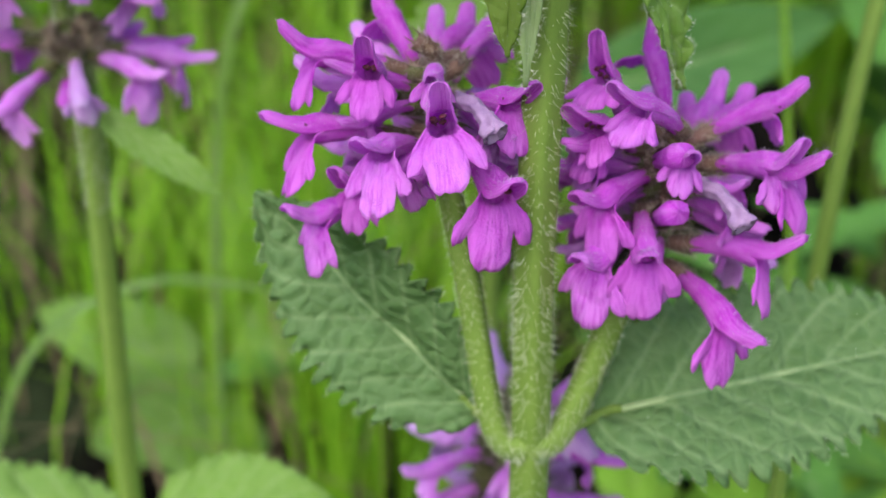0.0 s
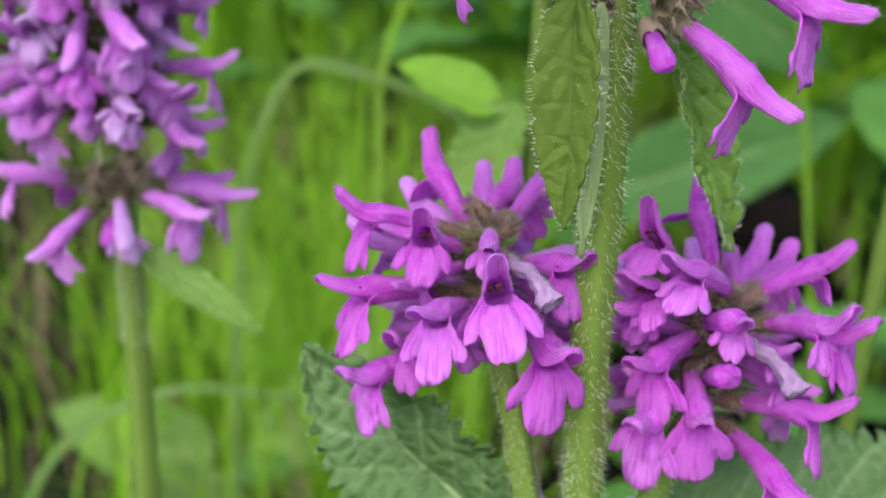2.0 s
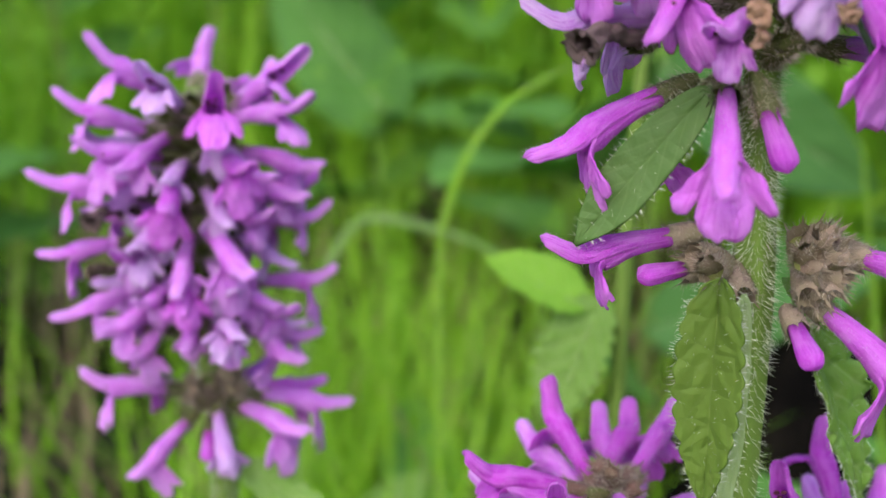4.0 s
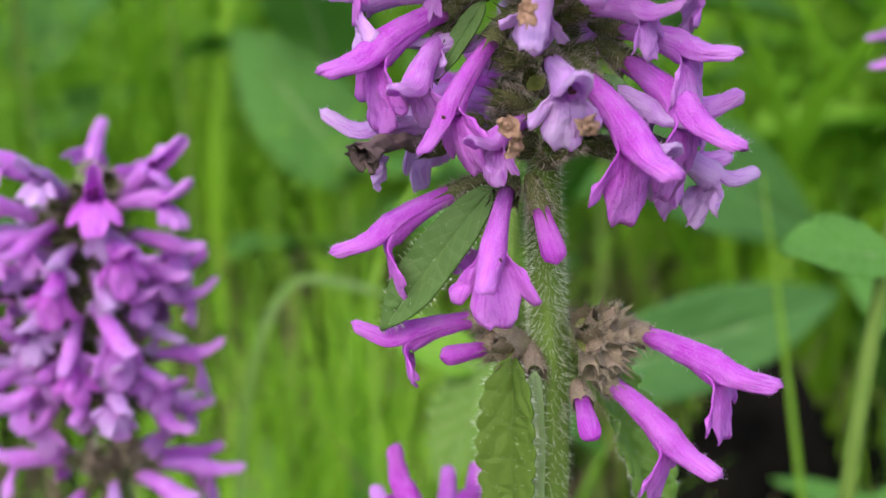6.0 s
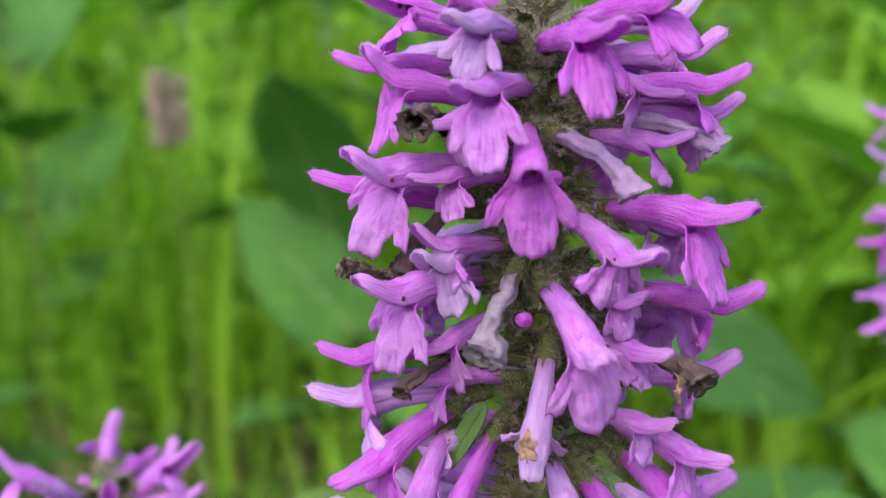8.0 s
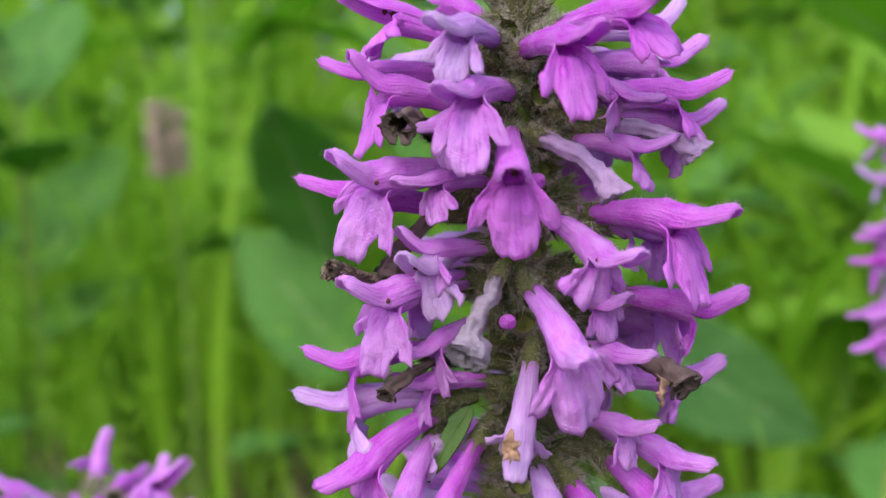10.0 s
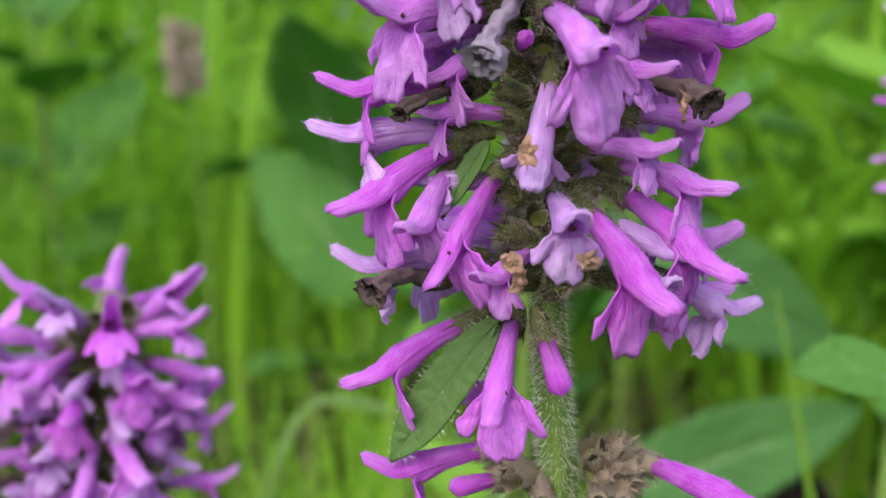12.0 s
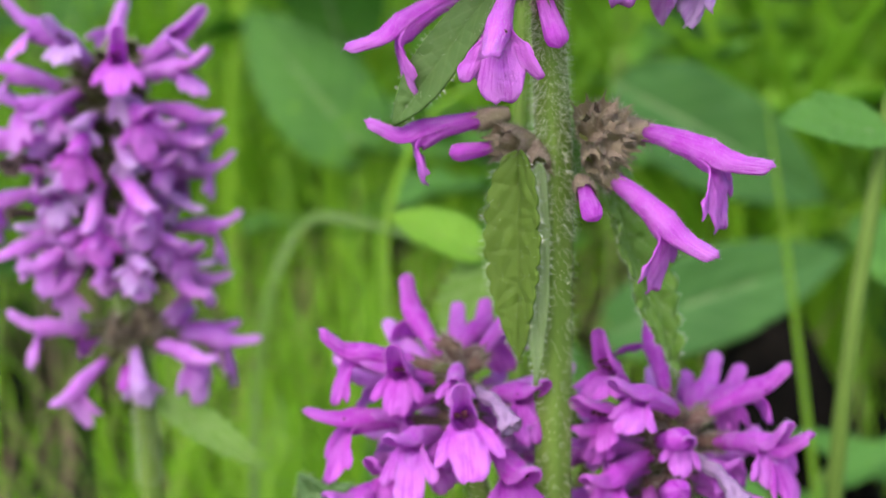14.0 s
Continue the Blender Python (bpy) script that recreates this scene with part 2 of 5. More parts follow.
def to_mesh(name, verts, faces, mats, uvs=None, smooth=True, thick=0.0, which=None):
    """A mesh from lists; uvs: one (u, v) a vertex; which: a material slot a face; thick: a skin of that thickness."""
    if thick:
        verts, faces = skin(verts, faces, thick)
        uvs = None if uvs is None else list(uvs) * 2
    me = bpy.data.meshes.new(name)
    me.from_pydata([tuple(v) for v in verts], [], faces)
    for m in mats:
        me.materials.append(m)
    if uvs is not None:
        layer = me.uv_layers.new(name="UVMap")
        loops = np.empty(len(me.loops), dtype=np.int32)
        me.loops.foreach_get("vertex_index", loops)
        layer.data.foreach_set("uv", np.array(uvs, dtype=np.float32)[loops].ravel())
    if which is not None:
        me.polygons.foreach_set("material_index", which)
    me.polygons.foreach_set("use_smooth", [smooth] * len(me.polygons))
    me.update()
    return me


def part(name, me, parent, m=None, label="", kind=""):
    ob = new(name, me)
    ob.parent = parent
    ob.matrix_basis = m or Matrix()
    return tagged(ob, label=label, kind=kind)


def thing(name, at, label, category, group=""):
    ob = new(name)
    ob.location = at
    ob.empty_display_size = 0.01
    return tagged(ob, label=label, category=category, group=group)


def grid_faces(rows, cols, start=0, closed=False):
    out = []
    for i in range(rows - 1):
        for j in range(cols if closed else cols - 1):
            k = (j + 1) % cols
            out.append((start + i * cols + j, start + i * cols + k, start + (i + 1) * cols + k, start + (i + 1) * cols + j))
    return out


def frames_along(points):
    """Unit tangents and two normals along a line of points."""
    pts = [Vector(p) for p in points]
    out, side = [], None
    for i, p in enumerate(pts):
        t = (pts[min(i + 1, len(pts) - 1)] - pts[max(i - 1, 0)]).normalized()
        if side is None:
            side = t.orthogonal().normalized() if abs(t.z) < 0.9 else Vector((1, 0, 0))
        side = (side - t * side.dot(t)).normalized()
        out.append((p, t, side, t.cross(side)))
    return out


def smooth_line(points, n):
    """A Catmull-Rom line through the points."""
    pts = [Vector(p) for p in points]
    pts = [2 * pts[0] - pts[1], *pts, 2 * pts[-1] - pts[-2]]
    out = []
    for i in range(n + 1):
        s = i / n * (len(pts) - 3)
        k = min(int(s), len(pts) - 4)
        f = s - k
        a, b, c, d = pts[k:k + 4]
        out.append(0.5 * (2 * b + (c - a) * f + (2 * a - 5 * b + 4 * c - d) * f * f + (3 * b - a - 3 * c + d) * f * f * f))
    return out


def square_stem(name, points, radii, mat, n=40, round_=16):
    """A four-angled stem with a furrow down each face."""
    line = frames_along(smooth_line(points, n))
    verts, uvs = [], []
    for i, (p, t, a, b) in enumerate(line):
        s = i / n
        r = np.interp(s, np.linspace(0, 1, len(radii)), radii)
        for j in range(round_):
            ang = 2 * math.pi * j / round_
            rr = r * (1 + 0.10 * math.cos(4 * ang) + 0.03 * noise.noise((s * 40, math.cos(ang), math.sin(ang))))
            verts.append(p + a * (rr * math.cos(ang)) + b * (rr * math.sin(ang)))
            uvs.append((s, j / round_))
    faces = grid_faces(n + 1, round_, 0, True)
    faces.append(tuple(range(round_))[::-1])
    faces.append(tuple(range(n * round_, (n + 1) * round_)))
    return to_mesh(name, verts, faces, [mat], uvs)


def hair_mesh(name, roots, mat, width=0.00003):
    """Fine tapered hairs: roots holds (point, tip)."""
    verts, faces = [], []
    for p, q in roots:
        d = (q - p).normalized()
        side = d.orthogonal().normalized() * width
        up = d.cross(side).normalized() * width
        k = len(verts)
        verts += [p + side, p - side * 0.5 + up * 0.87, p - side * 0.5 - up * 0.87, q]
        faces += [(k, k + 1, k + 3), (k + 1, k + 2, k + 3), (k + 2, k, k + 3)]
    return to_mesh(name, verts, faces, [mat], smooth=False)


def stem_hairs(name, points, radii, count, length, mat, seed, lo=0.0, hi=1.0, width=0.00003):
    rng = random.Random(seed)
    n = 80
    line = frames_along(smooth_line(points, n))
    roots = []
    for _ in range(count):
        s = lo + (hi - lo) * rng.random()
        p, t, a, b = line[int(s * n)]
        p = p.lerp(line[min(int(s * n) + 1, n)][0], s * n % 1)
        ang = rng.random() * 2 * math.pi
        r = np.interp(s, np.linspace(0, 1, len(radii)), radii)
        out = a * math.cos(ang) + b * math.sin(ang)
        q = p + out * r * 0.97
        d = (out + t * rng.uniform(-0.9, 0.15) + Vector((rng.gauss(0, 0.2), rng.gauss(0, 0.2), rng.gauss(0, 0.2)))).normalized()
        roots.append((q, q + d * length * rng.uniform(0.4, 1.15)))
    return hair_mesh(name, roots, mat, width)


# ---- the flower and its parts ----
def corolla(name, seed, up, down, hood=1.0, lower=1.0, bow=0.3, wave=0.6, drape=0.9, mat=None, girth=1.0):
    """A two-lipped corolla along +x: a slender tube, a narrow finger-like hood towards +z and a three-lobed lower lip."""
    rng = random.Random(seed)
    ox, oy = rng.random() * 50, rng.random() * 50
    verts, uvs, faces = [], [], []
    half, rings, mouth, reach_x = 22, 13, 1.52 * girth, 7.5
    n = 2 * half
    lean, skew = rng.uniform(-0.5, 0.5), rng.uniform(-0.8, 0.8)

    def lump(s, a):
        return (1 + 0.10 * noise.noise((s * 5 + ox, math.cos(a) * 1.4, math.sin(a) * 1.4 + oy))
                + 0.03 * noise.noise((s * 16 + oy, math.cos(a) * 2.5, math.sin(a) * 2.5 + ox)))

    for i in range(rings):
        s = i / (rings - 1)
        r = girth * np.interp(s, [0, 0.25, 0.5, 0.75, 1], [0.88, 0.98, 1.10, 1.28, 1.52])
        z = bow * math.sin(math.pi * s)
        for j in range(n):
            a = 2 * math.pi * j / n
            rr = r * lump(s, a)
            verts.append(Vector((reach_x * s, rr * math.cos(a) * (1.0 - 0.06 * s) + lean * s * s, z + rr * math.sin(a) * (1 + 0.10 * s * s))))
            uvs.append((0.5 * s, j / n))
    faces += grid_faces(rings, n, 0, True)
    last = (rings - 1) * n

    def bent(length, a0, a1, lag, tip):
        """A line that swings from slope a0 to a1, and on by tip at its end."""
        steps = 60
        pts, x, z = [], reach_x, 0.0
        for i in range(steps + 1):
            s = i / steps
            f = min(1.0, s / lag)
            a = radians(a0 + (a1 - a0) * f * f * (3 - 2 * f) + tip * max(0.0, s - 0.6) / 0.4)
            pts.append((x, z, a))
            x, z = x + math.cos(a) * length / steps, z + math.sin(a) * length / steps
        return lambda s: pts[max(0, min(steps, int(round(s * steps))))]

    # The hood: a round-tipped finger, open along its underside.
    line = bent(6.6 * hood, -math.degrees(math.atan(bow * math.pi / reach_x)), up, 0.5, 8)
    before = [last + q for q in range(half + 1)]
    for i in range(1, 15):
        t = i / 14
        row = []
        for q in range(half + 1):
            c = -1 + 2 * q / half
            s = t * (1 - 0.10 * abs(c) ** 3)
            x, z, slope = line(s)
            r = np.interp(s, [0, 0.2, 0.45, 0.65, 0.82, 0.92, 0.97, 1], [1.52, 1.46, 1.20, 1.05, 1.02, 0.85, 0.58, 0.10]) * girth
            f = min(1.0, t / 0.5)
            a = math.pi / 2 + (math.pi * q / half - math.pi / 2) * (1 + 0.24 * f)
            rr = r * lump(1 + s, a) * (1 + 0.07 * wave * noise.noise((s * 6 + ox, c * 3, oy)))
            y = rr * math.cos(a) * (0.94 + 0.12 * f) + lean * (1 + 0.8 * s)
            h = rr * math.sin(a) * (1.10 - 0.28 * f) + 0.10 * wave * noise.noise((s * 9 + oy, c * 4, 2.0)) - 0.12 * f * abs(c) ** 3
            row.append(len(verts))
            verts.append(Vector((x - math.sin(slope) * h, y, z + math.cos(slope) * h)))
            uvs.append((0.5 + 0.5 * s, q / n))
        for q in range(half):
            faces.append((before[q], before[q + 1], row[q + 1], row[q]))
        before = row
    hood_end = len(verts)

    # The lower lip: two short side lobes and a broad notched middle lobe with a frilled edge.
    line = bent(6.6 * lower, -15, -down, 0.35, -10)
    before = [last + (half + q) % n for q in range(half + 1)]

    def lobes(c):
        a = abs(c)
        frill = 0.018 * math.sin(c * 21 + seed) + 0.014 * math.sin(c * 37 + ox)
        if a < 0.5:
            return 0.42 + 0.58 * math.sqrt(1 - (a / 0.52) ** 2) - 0.07 * math.exp(-(c * 10) ** 2) + frill
        return 0.32 + 0.36 * math.sqrt(max(0.0, 1 - ((a - 0.76) / 0.27) ** 2)) + frill

    for i in range(1, 18):
        t = i / 17
        row = []
        for q in range(half + 1):
            c = -1 + 2 * q / half
            a = math.pi + math.pi * q / half
            s = min(1.0, t * lobes(c))
            x, z, slope = line(s)
            f = min(1.0, s / 0.3)
            f = f * f * (3 - 2 * f)
            y_ring, h_ring = mouth * lump(1, a) * math.cos(a) * 0.94, mouth * lump(1, a) * math.sin(a) * 1.10
            w = lower ** 0.5 * np.interp(s, [0, 0.2, 0.5, 0.75, 1], [1.55, 2.0, 3.2, 4.2, 4.6]) * (1 + 0.15 * noise.noise((s * 5 + oy, c * 1.5, ox)))
            y_flat = c * w
            h_flat = -0.5 - 0.45 * (1 - s) * (1 - c * c) - drape * s * (0.5 * c * c + 1.1 * max(0.0, abs(c) - 0.42))
            h_flat += 0.55 * wave * s * noise.noise((s * 3.2 + ox, c * 2.6 + oy, 2.0))
            h_flat += 0.30 * wave * noise.noise((s * 7 + oy, c * 6 + ox, 7.0)) + 0.10 * wave * noise.noise((s * 19 + ox, c * 13 + oy, 4.0))
            h_flat += skew * s * c * 0.7 + wave * 0.28 * t ** 3 * math.sin(c * 12 + seed) - 0.6 * t ** 5
            h_flat -= 0.35 * math.exp(-((abs(c) - 0.5) / 0.12) ** 2) * s
            y = y_ring + (y_flat - y_ring) * f + lean * (1 + s)
            h = h_ring + (h_flat - h_ring) * f
            row.append(len(verts))
            verts.append(Vector((x - math.sin(slope) * h, y, z + math.cos(slope) * h)))
            uvs.append((0.5 + 0.5 * s, (half + q) / n))
        for q in range(half):
            faces.append((before[q], before[q + 1], row[q + 1], row[q]))
        before = row
    # A petal-coloured disc across the throat, added to keep the mouth from going dark.
    k, back = len(verts), (rings - 4) * n
    middle = sum((verts[back + j] for j in range(n)), Vector()) / n
    for f in (0.93, 0.5, 0.05):
        verts += [middle + (verts[back + j] - middle) * f - Vector(((1 - f) * 0.8, 0, 0)) for j in range(n)]
        uvs += [(0.6, j / n) for j in range(n)]
    faces += grid_faces(3, n, k, True)
    # A short white down on the outside of the tube and the hood.
    sheet, skin_faces = skin([v * MM for v in verts], faces, 0.00012)
    uvs = list(uvs) * 2
    first, top = len(skin_faces), len(verts)
    for _ in range(520):
        k = rng.randrange(n * 3, hood_end)
        p = Vector(sheet[k]) * 1000
        out = (p - Vector(sheet[k + top]) * 1000).normalized()
        d = (out + Vector((rng.gauss(0.1, 0.4), rng.gauss(0, 0.4), rng.gauss(0, 0.4)))).normalized()
        side = d.orthogonal().normalized() * 0.015
        q = p + Vector((rng.uniform(-0.25, 0.25), rng.uniform(-0.1, 0.1), 0)) - out * 0.05
        k = len(sheet)
        sheet += [(q + side) * MM, (q - side) * MM, (q + d * rng.uniform(0.2, 0.6)) * MM]
        uvs += [(0.5, 0.5)] * 3
        skin_faces.append((k, k + 1, k + 2))
    return to_mesh(name, sheet, skin_faces, [mat or PETAL, HAIR_PETAL], uvs, which=[0] * first + [1] * (len(skin_faces) - first))


# The ways in which a flower opens: rise of the hood, fall of the lip, their lengths and the bow of the tube.
OPENINGS = [(8, 80, 1, 1, 0.35), (20, 75, 1, 1, 0.3), (32, 70, 1, 0.95, 0.3), (14, 60, 1.05, 0.95, 0.3), (26, 50, 1, 1, 0.35),
            (38, 85, 1, 1, 0.25), (18, 88, 0.95, 1.1, 0.4), (5, 68, 1.1, 0.9, 0.35), (12, 70, 1, 1.3, 0.35), (30, 76, 1, 1.3, 0.3)]
HANGING = [(-4, 34, 0.8, 0.9, 0.3), (3, 45, 0.8, 0.95, 0.25), (0, 55, 0.85, 1, 0.2)]
COROLLAS = {
    0: [corolla("corolla", 11 + k, *o, 0.6 + 0.05 * k, (0.9, 1.5, 0.3)[k % 3]) for k, o in enumerate(OPENINGS)],
    1: [corolla("corolla_pale", 31 + k, *o, 0.9 + 0.05 * k, (1.4, 0.6, 1.0)[k % 3], PETAL_PALE) for k, o in enumerate(OPENINGS)],
    2: [corolla("corolla_hanging", 51 + k, *o, 0.8, 0.5, girth=0.72) for k, o in enumerate(HANGING)],
    5: [corolla("corolla_young", 61 + k, *o, 0.5, (0.3, 0.8)[k % 2], PETAL_YOUNG) for k, o in enumerate(OPENINGS)],
    6: [corolla("corolla_whitish", 81 + k, *o, 1.2, (1.5, 0.5)[k % 2], PETAL_WHITISH) for k, o in enumerate(OPENINGS)],
}


def calyx_mesh(name, seed, mat, hair_mat, teeth=5, hairs=420, fur=0.9, cup=([0, 0.25, 0.7, 1], [0.6, 1.1, 1.35, 1.5]), spike=1.0):
    """A ribbed cup with slender teeth and many bristles; its mouth lies at the origin, towards +x."""
    rng = random.Random(seed)
    n, rings = teeth * 4, 8
    verts, faces = [], []
    for i in range(rings):
        s = i / (rings - 1)
        r = np.interp(s, *cup)
        for j in range(n):
            a = 2 * math.pi * j / n
            rr = r * (1 + 0.06 * math.cos(teeth * 2 * a))
            verts.append(Vector((-5.0 + 5.0 * s, rr * math.cos(a), rr * math.sin(a))))
    faces += grid_faces(rings, n, 0, True)
    for k in range(teeth):
        base = [(rings - 1) * n + (4 * k + d) % n for d in range(5)]
        mid = 2 * math.pi * (k + 0.5) / teeth
        tip = len(verts)
        flare = rng.uniform(1.6, 2.1)
        verts.append(Vector((rng.uniform(1.8, 2.8) * spike, flare * math.cos(mid), flare * math.sin(mid))))
        for f in (-0.10, 0.10):
            verts.append(Vector((0.6 * spike, 1.58 * math.cos(mid + f), 1.58 * math.sin(mid + f))))
        faces += [(base[1], base[2], tip + 1), (base[2], tip + 2, tip + 1), (base[2], base[3], tip + 2), (tip + 1, tip + 2, tip)]
    k = len(verts)
    for i in range(3):
        for j in range(n):
            a = 2 * math.pi * j / n
            r = np.interp(0.62, *cup) * (0.97, 0.55, 0.12)[i]
            verts.append(Vector((-1.9 - 0.5 * i, r * math.cos(a), r * math.sin(a))))
    faces += grid_faces(3, n, k, True)
    floor_faces = 2 * n
    verts = [v * MM for v in verts]
    first = len(faces)
    for _ in range(hairs):
        a, s = rng.random() * 2 * math.pi, rng.random() ** 0.6
        out = Vector((0, math.cos(a), math.sin(a)))
        p = Vector((-5 + 5.6 * s, 0, 0)) + out * np.interp(s, *cup)
        q = p + (out * 0.8 + Vector((rng.uniform(0.0, 1.1), rng.gauss(0, 0.35), rng.gauss(0, 0.35)))) * rng.uniform(0.5, 1.5) * fur
        side = (q - p).orthogonal().normalized() * 0.034
        k = len(verts)
        verts += [(p + side) * MM, (p - side) * MM, q * MM]
        faces.append((k, k + 1, k + 2))
    which = [0] * (first - floor_faces) + [2] * floor_faces + [1] * (len(faces) - first)
    return to_mesh(name, verts, faces, [mat, hair_mat, CUP], which=which)


CALYCES = [calyx_mesh("calyx", s, CALYX, HAIR_BROWN, hairs=560) for s in (1, 2, 3)]
CALYCES_YOUNG = [calyx_mesh("calyx_young", s, CALYX_YOUNG, HAIR_BROWN) for s in (7, 8, 9)]
CALYCES_DRY = [calyx_mesh("calyx_empty", s, CALYX_DRY, HAIR_BROWN, 5, 420, 0.7, ([0, 0.2, 0.6, 1], [0.9, 1.35, 1.6, 1.62]), 0.75) for s in (4, 5, 6)]


def blob(verts, faces, at, size, n=6, axis=Vector((1, 0, 0))):
    """Adds a small rounded grain."""
    k = len(verts)
    a = axis.normalized()
    b = a.orthogonal().normalized()
    c = a.cross(b)
    for i in range(5):
        f = math.pi * i / 4
        for j in range(n):
            g = 2 * math.pi * j / n
            verts.append(at + a * (-math.cos(f) * size[0]) + (b * math.cos(g) + c * math.sin(g)) * (math.sin(f) * size[1] + 0.00001))
    faces += grid_faces(5, n, k, True)


def anther_mesh():
    verts, faces = [], []
    for y, x, z in ((-0.5, 9.0, 0.25), (0.5, 9.4, 0.3), (-0.35, 8.2, 0.2), (0.38, 8.0, 0.15)):
        blob(verts, faces, Vector((x, y, z)) * MM, (0.42 * MM, 0.26 * MM), 6, Vector((0.3, 1, 0.2)))
        k = len(verts)
        verts += [Vector((5.5, y * 0.8 + d, 0.5 + h)) * MM for d, h in ((-0.07, 0), (0.07, 0), (0, 0.1))] + [Vector((x, y + d, z + h)) * MM for d, h in ((-0.06, 0), (0.06, 0), (0, 0.1))]
        faces += [(k, k + 1, k + 4, k + 3), (k + 1, k + 2, k + 5, k + 4), (k + 2, k, k + 3, k + 5)]
    return to_mesh("anther_tuft", verts, faces, [ANTHER])


ANTHERS = anther_mesh()


def withered_mesh(name, seed, mat, curl, girth, end_size):
    """A shrivelled corolla: a crooked furrowed tube with a crumpled end."""
    rng = random.Random(seed)
    pts, x, z, a = [], 0.0, 0.0, radians(10)
    for i in range(25):
        pts.append(Vector((x, 0.6 * noise.noise((i * 0.2, seed, 0)), z + 0.3 * noise.noise((i * 0.25, seed, 5)))))
        x, z = x + math.cos(a) * 0.48, z + math.sin(a) * 0.48
        a -= radians(curl) / 24 * (0.3 + 1.4 * i / 24)
    line = frames_along(pts)
    n, verts = 24, []
    for i, (p, t, b, c) in enumerate(line):
        s = i / 24
        r = girth * np.interp(s, [0, 0.35, 0.65, 0.85, 1], [0.95, 0.85, 0.8, 1.0, 0.7])
        r = r * (1 - s ** 4) + end_size * s ** 4
        for j in range(n):
            g = 2 * math.pi * j / n
            furrow = 0.10 * math.sin(6 * g + seed + 3 * s) + 0.06 * math.sin(11 * g + 5 * s)
            rr = r * (1 + furrow + (0.25 + 0.75 * s * s) * noise.noise((math.cos(g) * 1.7 + seed, math.sin(g) * 1.7, s * 6)) + (0.15 + 0.5 * s * s) * noise.noise((math.cos(g) * 4 + seed, math.sin(g) * 4, s * 18)))
            verts.append((p + (b * math.cos(g) + c * math.sin(g)) * rr) * MM)
    faces = grid_faces(25, n, 0, True)
    # Shrunken lobes, crumpled back on themselves.
    p, t, b, c = line[-2]
    for lobe in range(4):
        g0 = lobe * 1.57 + rng.uniform(-0.4, 0.4)
        k = len(verts)
        for i in range(7):
            for j in range(6):
                u, v = i / 6, j / 5 - 0.5
                g = g0 + v * 1.5
                out = b * math.cos(g) + c * math.sin(g)
                crumple = noise.noise((u * 4 + seed, v * 5 + lobe * 3, 1.0)) + 0.6 * noise.noise((u * 10, v * 11 + seed, lobe))
                q = p + t * (1.5 * u * math.cos(u * 1.6) + 0.5 * crumple * u) + out * (end_size * (0.75 + 0.6 * math.sin(u * 2.4)) + 0.55 * crumple * u)
                verts.append(q * MM)
        faces += grid_faces(7, 6, k)
    for _ in range(260):
        i, g = rng.randrange(1, 23), rng.random() * 6.28
        p, t, b, c = line[i]
        out = b * math.cos(g) + c * math.sin(g)
        k = len(verts)
        q = p + out * girth * 0.8
        verts += [(q + t * 0.018) * MM, (q - t * 0.018) * MM, (q + out * rng.uniform(0.2, 0.5) + t * rng.uniform(-0.3, 0.3)) * MM]
        faces.append((k, k + 1, k + 2))
    return to_mesh(name, verts, faces, [mat])


# Lilac and thick, grey with a wide end, brown, thin and black, tan.
WITHEREDS = [withered_mesh("withered", 1, WITHERED_LILAC, 50, 0.92, 1.0), withered_mesh("withered", 2, WITHERED, 25, 0.85, 1.6), withered_mesh("withered", 3, WITHERED_BROWN, 45, 0.85, 1.3),
             withered_mesh("withered", 4, WITHERED_DARK, 35, 0.55, 0.7), withered_mesh("withered", 5, WITHERED_TAN, 15, 0.6, 0.75)]


def scrap_mesh(seed):
    """A ragged, crumpled scrap of dried petal."""
    verts, n = [], 22
    for i in range(7):
        for j in range(n):
            g = 2 * math.pi * j / n
            edge = 1 + 0.55 * noise.noise((math.cos(g) * 2 + seed, math.sin(g) * 2, 3)) + 0.4 * noise.noise((math.cos(g) * 6, math.sin(g) * 6 + seed, 8))
            r = 1.35 * i / 6 * edge + 0.01
            y, z = r * math.cos(g) * 0.8, r * math.sin(g) * 1.15
            h = 0.8 * noise.noise((y * 1.3 + seed, z * 1.3, 1)) + 0.5 * noise.noise((y * 3.4, z * 3.4 + seed, 5))
            verts.append(Vector((h, y, z)) * MM)
    return to_mesh("dry_petal", verts, grid_faces(7, n, 0, True), [DRY], thick=0.0001)


def bud_mesh():
    verts, uvs, n = [], [], 12
    for i in range(11):
        s = i / 10
        r = np.interp(s, [0, 0.3, 0.6, 0.85, 0.96, 1], [0.8, 0.9, 1.1, 1.2, 0.85, 0.1])
        for j in range(n):
            a = 2 * math.pi * j / n
            verts.append(Vector((6.2 * s, r * math.cos(a), r * math.sin(a) * 0.95 + 0.12 * math.sin(3 * a) * s)) * MM)
            uvs.append((0.35 * s, j / n))
    return to_mesh("bud", verts, grid_faces(11, n, 0, True), [PETAL], uvs)


BUD = bud_mesh()


def outward(az, el, roll=0.0):
    """The turn that lays +x along that bearing (0 faces -y, 90 faces +x) and rise, with +z upward."""
    a, e = radians(az), radians(el)
    x = Vector((math.sin(a) * math.cos(e), -math.cos(a) * math.cos(e), math.sin(e)))
    y = Vector((0, 0, 1)).cross(x).normalized()
    m = Matrix((x, y, x.cross(y))).transposed().to_4x4()
    return m @ Matrix.Rotation(radians(roll), 4, "X")


